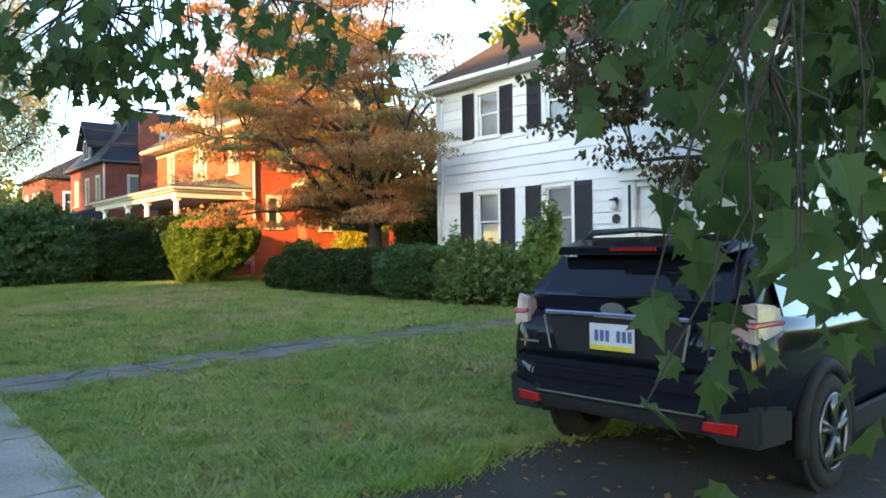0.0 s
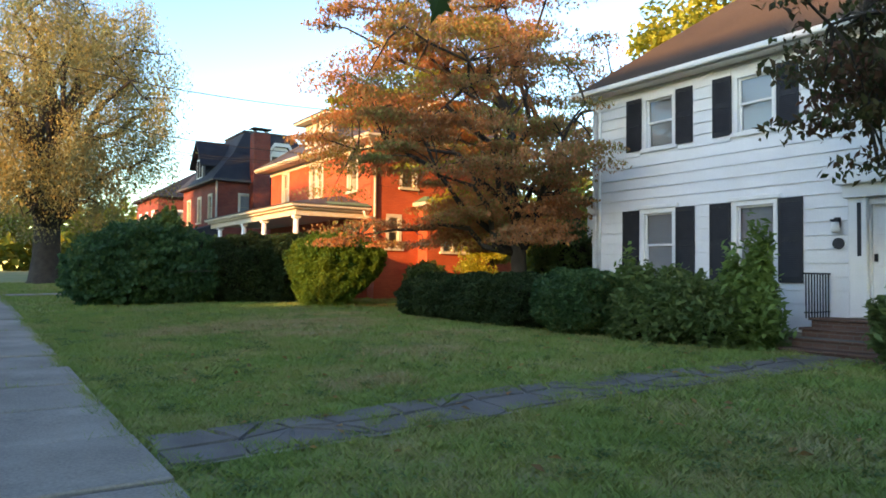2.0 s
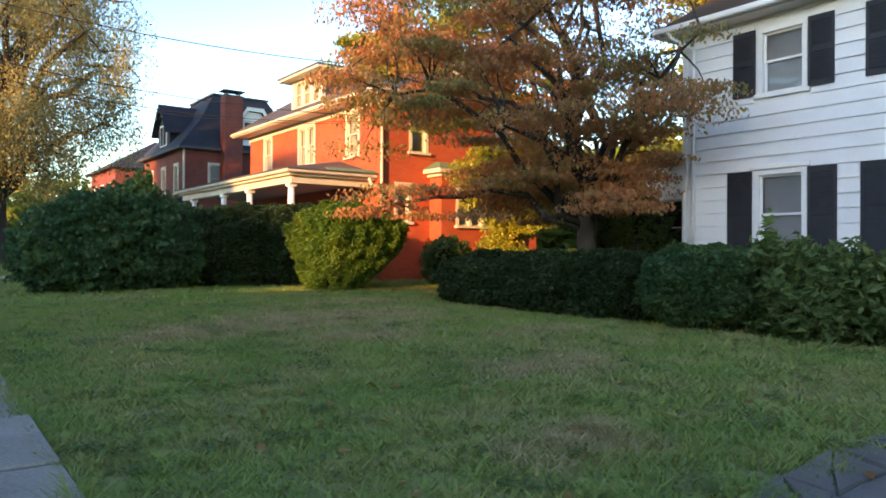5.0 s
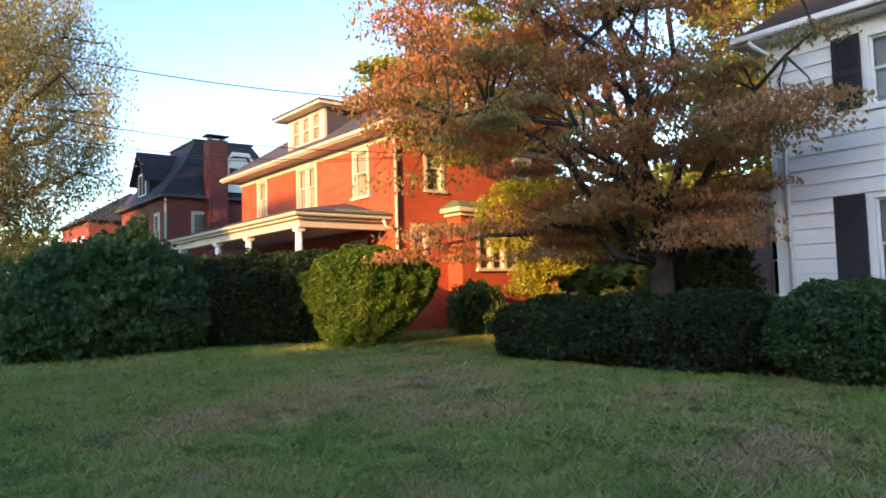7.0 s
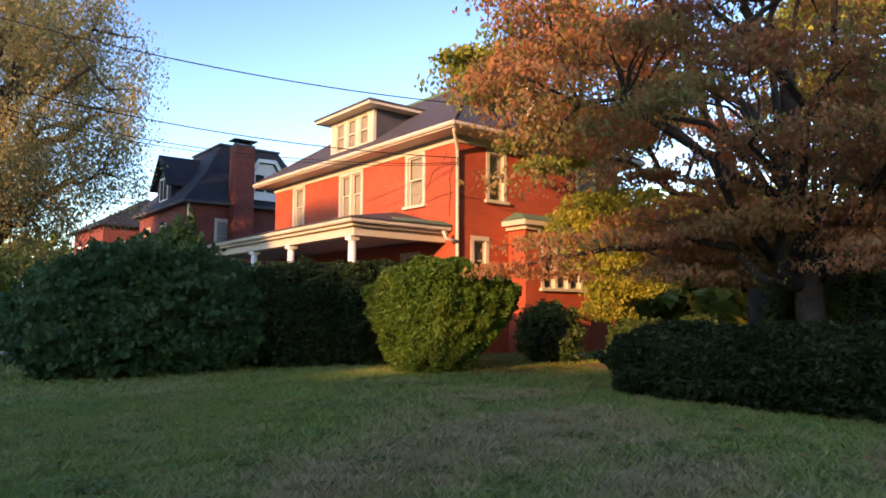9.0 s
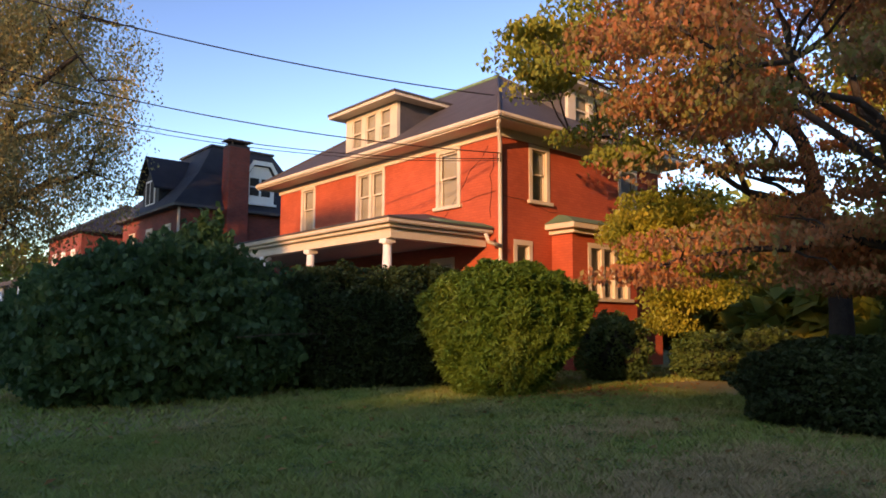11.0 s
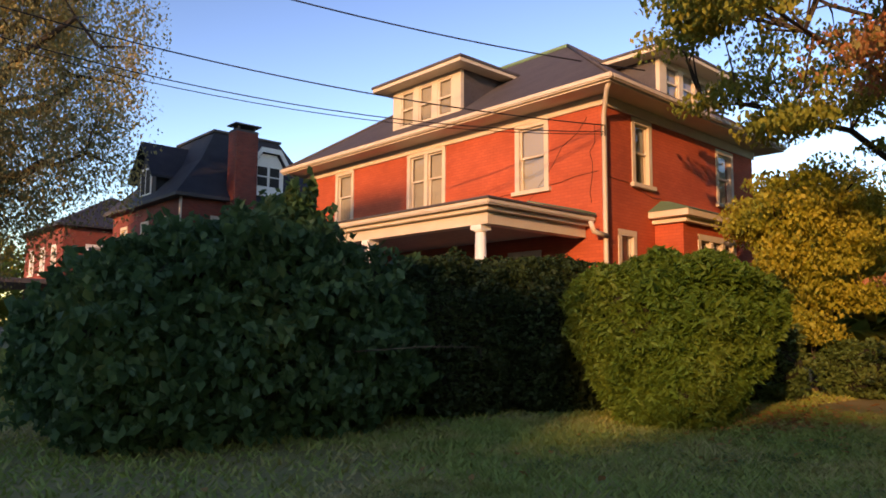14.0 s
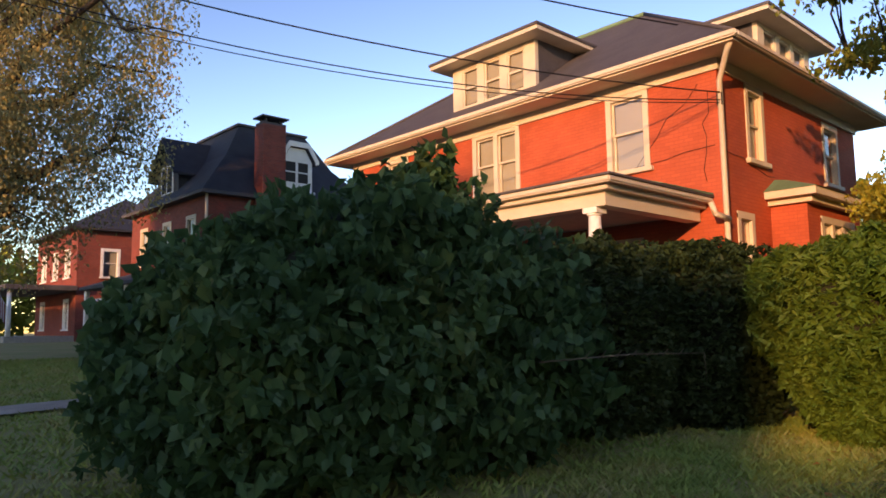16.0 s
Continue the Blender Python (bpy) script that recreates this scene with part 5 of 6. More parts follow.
    for s in (1, -1):
        q = lambda x, t: (x, s * ((0.81 * (1 - t) + 0.645 * t) + 0.004), 1.02 + 0.40 * t)
        for name, a, b, c, d in (("quarter_window", -0.42, 0.12, -0.30, 0.1), ("side_window", 0.17, 1.0, 0.15, 0.98), ("side_window", 1.05, 2.0, 1.03, 1.45)):
            pts = [q(a, 0), q(b, 0), q(d, 0.95), q(c, 0.95)]
            pane(name, pts if s < 0 else pts[::-1], M["car_glass"])
        bm = bmesh.new()
        tube(bm, [(-0.35, s * 0.57, 1.47), (-0.22, s * 0.58, 1.535), (0.4, s * 0.575, 1.565), (1.1, s * 0.57, 1.545), (1.25, s * 0.565, 1.48)], [0.022] * 5, 8)
        part("roof_rail", bm, M["iron"], root)
        lamp = part("tail_lamp", bevelled(solid([(-0.835, s * 0.67, 0.93), (-0.80, s * 0.835, 0.90), (-0.60, s * 0.895, 0.97), (-0.81, s * 0.69, 1.10), (-0.77, s * 0.815, 1.13), (-0.58, s * 0.87, 1.10), (-0.70, s * 0.67, 0.95), (-0.68, s * 0.69, 1.1)], [(0, 1, 4, 3), (1, 2, 5, 4), (0, 3, 7, 6), (0, 6, 2, 1), (3, 4, 5, 7), (6, 7, 5, 2)]), 0.012, 2), M["clear_lens"], root, "clear and red rear lamp cluster")
        part("red_segment", bevelled(solid([(-0.842, s * 0.69, 1.00), (-0.815, s * 0.825, 0.99), (-0.61, s * 0.905, 1.005), (-0.832, s * 0.69, 1.025), (-0.805, s * 0.825, 1.02), (-0.60, s * 0.895, 1.03), (-0.72, s * 0.69, 1.0), (-0.72, s * 0.69, 1.025)], [(0, 1, 4, 3), (1, 2, 5, 4), (0, 3, 7, 6), (0, 6, 2, 1), (3, 4, 5, 7), (6, 7, 5, 2)]), 0.006), M["red_lens"], lamp)
        clad = part("bumper_corner", bevelled(solid([(-0.865, s * 0.60, 0.37), (-0.82, s * 0.85, 0.36), (-0.52, s * 0.905, 0.36), (-0.875, s * 0.55, 0.53), (-0.835, s * 0.855, 0.60), (-0.52, s * 0.91, 0.56), (-0.6, s * 0.55, 0.37), (-0.6, s * 0.5, 0.53)], [(0, 1, 4, 3), (1, 2, 5, 4), (0, 3, 7, 6), (0, 6, 2, 1), (3, 4, 5, 7), (6, 7, 5, 2)]), 0.025, 2), M["cladding"], root)
        part("reflector", bevelled(solid([(-0.885, s * 0.56, 0.43), (-0.862, s * 0.74, 0.425), (-0.885, s * 0.57, 0.485), (-0.862, s * 0.75, 0.49), (-0.84, s * 0.56, 0.43), (-0.82, s * 0.74, 0.425), (-0.84, s * 0.57, 0.485), (-0.82, s * 0.75, 0.49)], [(0, 1, 3, 2), (4, 5, 7, 6), (0, 1, 5, 4), (2, 3, 7, 6), (0, 2, 6, 4), (1, 3, 7, 5)]), 0.006), M["red_lens"], clad)
        part("sill_cladding", bevelled(boxes(((0.36, s * 0.9 - 0.02, 0.24), (2.25, s * 0.9 + 0.02, 0.40))), 0.015), M["cladding"], root)
        part("door_handle", bevelled(boxes(((0.28, s * 0.895 - 0.012, 0.86), (0.48, s * 0.895 + 0.02, 0.895))), 0.008), M["paint"], root)
        part("door_handle", bevelled(boxes(((1.22, s * 0.892 - 0.012, 0.84), (1.42, s * 0.892 + 0.02, 0.875))), 0.008), M["paint"], root)
        part("wing_mirror", bevelled(boxes(((1.72, s * 0.98 - 0.1, 1.0), (1.86, s * 0.98 + 0.08, 1.14))), 0.03, 2), M["paint"], root)
        for x in (0.0, 2.63):
            bm = bmesh.new()
            arc = [math.radians(a) for a in range(-12, 193, 12)]
            tube(bm, [(x + 0.385 * math.cos(a), s * 0.885, 0.335 + 0.385 * math.sin(a)) for a in arc], [0.045] * len(arc), 8)
            part("wheel_arch", bm, M["cladding"], root)
            # black disc on the uncut body side stands in for the shaded wheel hollow
            bm = bmesh.new()
            tube(bm, [(x, s * 0.87, 0.335), (x, s * 0.893, 0.335)], [0.362, 0.362], 28)
            part("wheel_well_shade", bm, M["rubber"], root)
            wheel = empty("wheel", x, s * 0.84, 0.335)
            wheel.parent = root
            prof = [(0.22, -0.09), (0.30, -0.105), (0.328, -0.08), (0.335, 0.0), (0.328, 0.08), (0.30, 0.105), (0.22, 0.09)]
            bm = bmesh.new()
            rings = [[bm.verts.new((x + r * math.cos(a), s * (0.83 + w), 0.335 + r * math.sin(a))) for r, w in prof] for a in (2 * math.pi * k / 30 for k in range(30))]
            for k in range(30):
                for j in range(len(prof)):
                    bm.faces.new((rings[k][j], rings[k][(j + 1) % len(prof)], rings[(k + 1) % 30][(j + 1) % len(prof)], rings[(k + 1) % 30][j])).smooth = j != len(prof) - 1
            bmesh.ops.recalc_face_normals(bm, faces=bm.faces)
            wheel.matrix_parent_inverse = root.matrix_world.inverted()
            bpy.context.view_layer.update()
            part("tyre", bm, M["rubber"], wheel)
            bm = bmesh.new()
            tube(bm, [(x, s * 0.88, 0.335), (x, s * 0.905, 0.335)], [0.218, 0.218], 24)
            part("rim_barrel", bm, M["rubber"], wheel)
            bm = bmesh.new()
            for k in range(5):
                a = 2 * math.pi * k / 5 + 0.3
                for da in (-0.13, 0.13):
                    tube(bm, [(x + 0.03 * math.cos(a), s * 0.93, 0.335 + 0.03 * math.sin(a)), (x + 0.215 * math.cos(a + da), s * 0.922, 0.335 + 0.215 * math.sin(a + da))], [0.022, 0.02], 6)
            tube(bm, [(x, s * 0.91, 0.335), (x, s * 0.94, 0.335)], [0.05, 0.045], 12)
            ringp = [(x + 0.218 * math.cos(2 * math.pi * k / 24), s * 0.925, 0.335 + 0.218 * math.sin(2 * math.pi * k / 24)) for k in range(25)]
            tube(bm, ringp, [0.014] * 25, 6, cap=False)
            part("rim", bm, M["alloy"], wheel, "five-spoke alloy rim")
    low_bar = [(-0.845, 0.60, 0.40), (-0.845, -0.60, 0.40), (-0.872, -0.60, 0.50), (-0.872, 0.60, 0.50), (-0.6, 0.60, 0.36), (-0.6, -0.60, 0.36), (-0.6, -0.60, 0.50), (-0.6, 0.60, 0.50)]
    part("lower_bumper", bevelled(solid(low_bar, [(0, 1, 2, 3), (4, 5, 6, 7), (0, 1, 5, 4), (2, 3, 7, 6), (0, 3, 7, 4), (1, 2, 6, 5)]), 0.02, 2), M["cladding"], root)
    part("bumper_step", bevelled(solid([(-0.895, 0.62, 0.60), (-0.895, -0.62, 0.60), (-0.845, -0.83, 0.66), (-0.845, 0.83, 0.66), (-0.885, 0.6, 0.67), (-0.885, -0.6, 0.67), (-0.78, -0.82, 0.70), (-0.78, 0.82, 0.70)], [(0, 1, 2, 3), (4, 5, 6, 7), (0, 1, 5, 4), (2, 3, 7, 6), (0, 3, 7, 4), (1, 2, 6, 5)]), 0.015, 2), M["paint"], root)
    part("trim_line", boxes(((-0.882, -0.58, 0.505), (-0.865, 0.58, 0.516))), M["chrome"], root)
    part("plate_recess", bevelled(solid([(-0.856, 0.42, 0.770), (-0.856, -0.42, 0.770), (-0.862, -0.50, 1.010), (-0.862, 0.50, 1.010), (-0.80, 0.42, 0.770), (-0.80, -0.42, 0.770), (-0.80, -0.50, 1.010), (-0.80, 0.50, 1.010)], [(0, 1, 2, 3), (4, 5, 6, 7), (0, 1, 5, 4), (2, 3, 7, 6), (0, 3, 7, 4), (1, 2, 6, 5)]), 0.01), M["cladding"], root)
    part("chrome_strip", bevelled(boxes(((-0.885, -0.5, 1.005), (-0.85, 0.5, 1.035))), 0.008), M["chrome"], root)
    for s in (1, -1):
        pane("chrome_strip", [(-0.872, s * 0.45, 0.790), (-0.872, s * 0.465, 0.790), (-0.876, s * 0.51, 1.000), (-0.876, s * 0.492, 1.000)][::-s], M["chrome"])
    bm = bmesh.new()
    el = [(0.085 * math.cos(a), 0.042 * math.sin(a)) for a in (2 * math.pi * k / 20 for k in range(20))]
    part("badge", solid([(-0.868, u, 1.055 + v) for u, v in el] + [(-0.83, u, 1.055 + v) for u, v in el], [tuple(range(20)), tuple(range(20, 40)), *[(k, (k + 1) % 20, 20 + (k + 1) % 20, 20 + k) for k in range(20)]]), M["chrome"], root, "plain oval chrome badge")
    part("model_badge", boxes(((-0.872, -0.70, 0.815), (-0.84, -0.60, 0.835))), M["chrome"], root)
    part("model_badge", boxes(((-0.872, 0.56, 0.815), (-0.84, 0.72, 0.828))), M["chrome"], root)
    plate = part("number_plate", bevelled(boxes(((-0.885, -0.155, 0.810), (-0.872, 0.155, 0.970))), 0.004), M["plate_white"], root, "white plate with yellow lower band")
    part("yellow_band", boxes(((-0.889, -0.15, 0.813), (-0.886, 0.15, 0.842))), M["plate_yellow"], plate)
    for k in range(7):
        if k != 3:
            y = 0.115 - k * 0.0385
            part("unreadable_character", boxes(((-0.888, y - 0.026, 0.865), (-0.886, y, 0.932))), M["plate_blue"], plate)
    root.matrix_world = pose(4.42, 2.68, ground_z(5, 2.6) - 0.002, 0, 0, 3)
    return root


car()

# ---- street tree whose twigs hang over the pavement ----


def maple_leaf(c, d, n, s, verts, faces):
    """A lobed leaf in a plane, at c, pointing along d, facing n."""
    d, n = Vector(d).normalized(), Vector(n)
    side = d.cross(n).normalized()
    nn = side.cross(d)
    prof = [(0, -0.1), (0.16, -0.02), (0.42, 0.0), (0.30, 0.18), (0.56, 0.42), (0.30, 0.44), (0.26, 0.58), (0.14, 0.62), (0.0, 1.0)]
    out = prof + [(-u, v) for u, v in prof[-2:0:-1]]
    k = len(verts)
    verts.append(tuple(Vector(c) + d * 0.25 * s))
    for u, v in out:
        verts.append(tuple(Vector(c) + d * v * s + side * u * s + nn * (abs(u) * 0.25 - v * v * 0.15) * s))
    m = len(out)
    for i in range(m):
        faces.append((k, k + 1 + i, k + 1 + (i + 1) % m))


def street_tree():
    g = np.random.default_rng(17)
    bx, by = 2.5, -2.6
    root = tagged(empty("street_maple_tree", bx, by, 0.0), "broad-leaved green tree with twigs hanging over the pavement", "tree")
    bm = bmesh.new()
    tube(bm, [(bx, by, -0.2), (bx, by, 0.2), (bx, by + 0.1, 2.4), (bx - 0.1, by + 0.3, 4.4), (bx, by + 0.2, 7.5)], [0.42, 0.3, 0.25, 0.2, 0.06], 12)
    verts, faces = [], []
    sprays = [((1.0, 3.7, 2.44), (0.5, 0.55, 0.24), 200, 0.105), ((0.5, 3.8, 2.4), (0.35, 0.45, 0.25), 90, 0.105), ((1.8, 3.5, 2.65), (0.6, 0.5, 0.2), 70, 0.11), ((2.55, 1.2, 1.5), (0.5, 0.4, 0.65), 62, 0.17), ((2.8, 1.4, 2.4), (0.8, 0.5, 0.5), 100, 0.16), ((3.6, 2.5, 2.9), (0.9, 0.8, 0.4), 110, 0.16), ((3.3, 1.1, 2.25), (0.6, 0.4, 0.55), 150, 0.16), ((3.5, 1.0, 1.5), (0.35, 0.3, 0.4), 50, 0.16), ((3.9, 1.5, 1.95), (0.6, 0.5, 0.5), 120, 0.16)]
    for c, r, n, s in sprays:
        start = (bx - 0.1, by + 0.3, 4.2)
        way = bent(start, (c[0], c[1], c[2] + r[2]), 0.55, g, 7)
        tube(bm, way, list(np.linspace(0.07, 0.008, 8)), 6)
        for k in range(n):
            o = g.normal(0, 0.5, 3) * np.array(r)
            p = np.array(c) + o
            if k % 4 == 0:
                tube(bm, bent(way[-1 if k % 8 else -2], tuple(p), 0.05, g, 3), [0.008, 0.006, 0.004, 0.003], 4, cap=False)
            d = (g.normal(0, 0.5), g.normal(0, 0.5), -0.9)
            nrm = (g.normal(), g.normal() - 0.6, g.normal() * 0.6 + 0.3)
            maple_leaf(p, d, nrm, s * g.uniform(0.65, 1.15), verts, faces)
    for k in range(900):
        a, rr = g.uniform(0, 2 * math.pi), 4.4 * math.sqrt(g.uniform(0, 1))
        p = (bx + rr * math.cos(a), by + 0.3 + rr * math.sin(a), 4.3 + g.uniform(0, 3.6) * (1 - rr / 5.2))
        maple_leaf(p, (g.normal(), g.normal(), -0.6), (g.normal(), g.normal(), 1), 0.24, verts, faces)
    for k in range(10):
        a = k * 0.63
        tube(bm, bent((bx - 0.05, by + 0.2, 4.6 + 0.2 * k), (bx + 3.6 * math.cos(a), by + 3.6 * math.sin(a), 5.0 + 0.2 * k), 0.3, g, 5), [0.07, 0.06, 0.045, 0.03, 0.02, 0.01], 6)
    part("trunk", bm, M["bark"], root)
    me = bpy.data.meshes.new("crown")
    me.from_pydata(verts, [], faces)
    me.materials.append(M["near"])
    ob = new("crown", me)
    ob.parent, ob.matrix_parent_inverse = root, root.matrix_world.inverted()


street_tree()

# ---- unseen shade casters added across the street, behind the walker ----


# plain block out of view, added only to cast shade
def shade_block(y0, y1, z, x=-17.0, pitch=0.5, mat="dark_brick", depth=9.0):
    h = tagged(empty("unseen_sun_blocker", x, (y0 + y1) / 2, 0), "plain unseen brick block added across the street for shade", "house")
    part("wall", boxes(((x - depth, y0, -0.3), (x, y1, z))), M[mat], h)
    if pitch:
        part("roof", hip_roof(x - depth - 0.4, y0 - 0.4, x + 0.4, y1 + 0.4, z + 0.15, pitch, 0.14), M["slate"], h)
    else:
        part("cornice", boxes(((x - depth - 0.2, y0, z + 0.001), (x + 0.2, y1, z + 0.35))), M["cream"], h)


# a long row of tall unseen blocks, added far across the street, keeps the low sun off the lawn
for y0, y1, z in ((-75, -16.9, 21.5), (-16.9, -15.7, 20.0), (-15.7, -10.0, 21.5), (-10.0, -6.5, 16.8), (-6.5, -4.0, 15.2), (-4.0, -1.3, 14.8), (-1.3, 1.4, 13.7), (1.4, 4.6, 15.9), (4.6, 9.2, 17.0), (9.2, 12, 20.3), (12, 15.2, 19.2), (15.2, 24, 16.5), (24, 60, 18.3), (60, 80, 13)):
    shade_block(y0, y1, z, x=-60.0, pitch=0, depth=14)
# unseen trees, added to dim the car's reflections and shade the brick wall
tree("unseen_shade_tree", (-16, -3.5), 11, (-16, -3.5, 6.6), (4.6, 5.5, 4.2), M["green"], "unseen leafy green tree added across the street for shade", seed=83, fork=0.25, trunk=0.3, clumps=110, per=120, leaf=0.22, flat=0.6, clump_r=1.2, limbs=10, low=2.2, gap=0.3)
tree("unseen_shade_tree", (-20, 30), 12, (-20, 30, 8.2), (4.4, 5.0, 3.6), M["green"], "unseen leafy green tree added across the street for shade", seed=81, fork=0.3, trunk=0.3, clumps=110, per=120, leaf=0.22, flat=0.6, clump_r=1.2, limbs=10, low=3.5, gap=0.3)

# ---- farther off ----


def corner_house():
    h = tagged(empty("distant_house", 13.5, 76, 1.0), "distant brick house with white porch columns", "house")
    X0, Y0, Y1 = 15.0, 74, 84
    f = Frame((X0, Y0, 0), (0, 1, 0), (-1, 0, 0))
    s = Frame((X0, Y0, 0), (1, 0, 0), (0, -1, 0))
    holes = [(1.5, 5.5, 2.7, 7.4), (4.4, 5.5, 5.6, 7.4), (7.4, 5.5, 8.6, 7.4), (1.5, 2, 2.7, 4), (7.4, 2, 8.6, 4)]
    part("wall", wall_mesh(f, 10, 0.6, 8.6, 0.3, holes), M["dark_brick"], h)
    part("wall", wall_mesh(s, 9, 0.6, 8.6, 0.3, [(1.5, 5.5, 2.7, 7.4), (5.5, 5.5, 6.7, 7.4)], 0.3), M["dark_brick"], h)
    part("wall", boxes(((X0 + 0.3, Y1 - 0.3, 0.6), (X0 + 9, Y1, 8.6)), ((X0 + 8.7, Y0 + 0.3, 0.6), (X0 + 9, Y1 - 0.3, 8.6))), M["dark_brick"], h)
    for w in holes:
        window(h, f, *w, M["white"], M["grey_blind"], 0.14)
    for w in ((1.5, 5.5, 2.7, 7.4), (5.5, 5.5, 6.7, 7.4)):
        window(h, s, *w, M["white"], M["grey_blind"], 0.14)
    part("roof", hip_roof(X0 - 0.5, Y0 - 0.5, X0 + 9.5, Y1 + 0.5, 8.76, 0.6, 0.15), M["black_slate"], h)
    part("porch_roof", bevelled(boxes(((10.8, Y0 - 0.5, 4.5), (X0 - 0.01, Y1 + 0.2, 4.85))), 0.05), M["slate"], h)
    part("porch_floor", boxes(((11, Y0, 0.8), (X0 - 0.01, Y1, 1.6))), M["soffit"], h)
    for y in (Y0 + 0.1, Y0 + 3.3, Y0 + 6.6, Y1 - 0.3):
        bm = bmesh.new()
        tube(bm, [(11.2, y, 1.6), (11.2, y, 4.5)], [0.16, 0.13], 12)
        part("column", bm, M["white"], h)
    flag = tagged(empty("porch_flag", 11.1, Y0 - 0.2, 4.0), "striped flag hanging from the distant porch", "flag")
    bm = bmesh.new()
    tube(bm, [(11.1, Y0 + 0.1, 3.4), (10.4, Y0 - 0.6, 4.4)], [0.02, 0.015], 6)
    part("flag_pole", bm, M["white"], flag)
    for k in range(7):
        u = k * 0.11
        pts = [(10.42 + u * 0.7, Y0 - 0.58 + u * 0.7, 4.36 - u), (10.42 + (u + 0.105) * 0.7, Y0 - 0.58 + (u + 0.105) * 0.7, 4.36 - u - 0.105)]
        a, b = pts
        part("stripe", solid([a, b, (b[0] + 0.05, b[1], b[2] - 1.25), (a[0] + 0.05, a[1], a[2] - 1.25), (a[0], a[1] + 0.02, a[2]), (b[0], b[1] + 0.02, b[2]), (b[0] + 0.05, b[1] + 0.02, b[2] - 1.25), (a[0] + 0.05, a[1] + 0.02, a[2] - 1.25)], [(0, 1, 2, 3), (4, 5, 6, 7), (0, 1, 5, 4), (1, 2, 6, 5), (2, 3, 7, 6), (3, 0, 4, 7)]), M["flag_red" if k % 2 == 0 else "white"], flag)


corner_house()


def far_woods():
    g = np.random.default_rng(91)
    cs = []
    spots = [(-45 + 9 * k, 112 + 6 * math.sin(k * 2.1), 7 + 2 * math.sin(k * 1.3), 9) for k in range(14)] + [(44 + 5 * math.sin(k), -30 + 9 * k, 7, 8 + 2 * math.sin(k * 1.7)) for k in range(15)] + [(33 + 2 * math.sin(k * 3), -12 + 6.5 * k, 3.6, 3.4) for k in range(9)]
    for x, y, r, h in spots:
        gz = ground_z(x, y)
        p = blob_points(1900, (x, y, gz + h * 0.5), (r, r, h * 0.55), g, 0.4, 2.2, 1.6, 0.5)
        p[:, 2] = np.maximum(p[:, 2], gz + 0.1)
        cs.append(p)
    ob = leaf_cloud("far_woods", np.concatenate(cs), 0.75, M["green"], None, seed=92)
    tagged(ob, "distant green and yellow trees beyond the houses", "trees", kind="stuff")


far_woods()


def cable(a, b, sag, r=0.014):
    bm = bmesh.new()
    pts = [tuple(Vector(a).lerp(Vector(b), t) - Vector((0, 0, sag * 4 * t * (1 - t)))) for t in np.linspace(0, 1, 25)]
    tube(bm, pts, [r] * 25, 6)
    return tagged(mesh_object("overhead_cable", bm, M["wire"]), "thin black overhead cable to the brick house", "cable", group="overhead cables")


def pole():
    p = tagged(empty("utility_pole", -2.0, 38, ground_z(-2, 38)), "weathered wooden utility pole by the street", "pole")
    bm = bmesh.new()
    tube(bm, [(-2, 38, 0), (-2, 38, 12)], [0.17, 0.12], 14)
    part("post", bm, M["wood"], p)
    part("crossarm", bevelled(boxes(((-3.1, 37.94, 11.1), (-0.9, 38.06, 11.22))), 0.01), M["wood"], p)


pole()
cable((-1.9, 38, 11.1), (17.0, 29.8, 8.55), 0.7, 0.018)
cable((-1.88, 38, 9.3), (13.95, 29.0, 6.3), 0.7)
cable((-1.88, 38, 8.9), (13.95, 29.0, 6.15), 1.0, 0.011)
cable((-1.88, 38, 8.7), (13.95, 29.0, 6.1), 1.0, 0.009)
tagged(mesh_object("cable_bracket", boxes(((13.93, 28.98, 6.05), (13.99, 29.09, 6.3))), M["iron"]), "black cable bracket fixed to the brick corner", "bracket")



def wall_lines():
    g = np.random.default_rng(131)
    for a, b in (((13.985, 29.5, 6.6), (13.985, 31.4, 4.75)), ((13.985, 29.3, 6.4), (13.985, 29.4, 4.6)), ((13.985, 29.2, 5.3), (13.985, 32.6, 5.0)), ((14.15, 29.085, 6.3), (14.1, 29.085, 3.6)), ((14.15, 29.085, 5.2), (16.4, 29.085, 4.95))):
        p, q = np.array(a), np.array(b)
        mid = [p + (q - p) * t + np.array([0, g.normal(0, 0.05) if a[0] < 14 else 0, g.normal(0, 0.05)]) * (0 < t < 1) for t in np.linspace(0, 1, 7)]
        bm = bmesh.new()
        tube(bm, [tuple(m) for m in mid], [0.006] * 7, 5)
        tagged(mesh_object("wall_cable", bm, M["wire"]), "thin dark cable clipped to the brick wall", "cable", group="cables on the brick wall")
    bm = bmesh.new()
    tube(bm, [(5.6, 26.75, 1.5), (6.2, 26.2, 1.56), (6.7, 25.8, 1.56)], [0.008, 0.006, 0.003], 5)
    tube(bm, [(6.7, 25.8, 1.56), (6.72, 25.8, 1.3)], [0.003, 0.002], 4)
    for k in range(7):
        tube(bm, [(5.9 + 0.1 * k, 26.48 - 0.09 * k, 1.54), (5.93 + 0.1 * k, 26.44 - 0.09 * k, 1.6)], [0.004, 0.003], 4)
    tagged(mesh_object("dead_branch", bm, M["wood"]), "thin dead branch poking out of the bush", "branch")


wall_lines()

# ---- lawn ----


def path_y(x):
    return 9.0 + 0.035 * (x - 3)


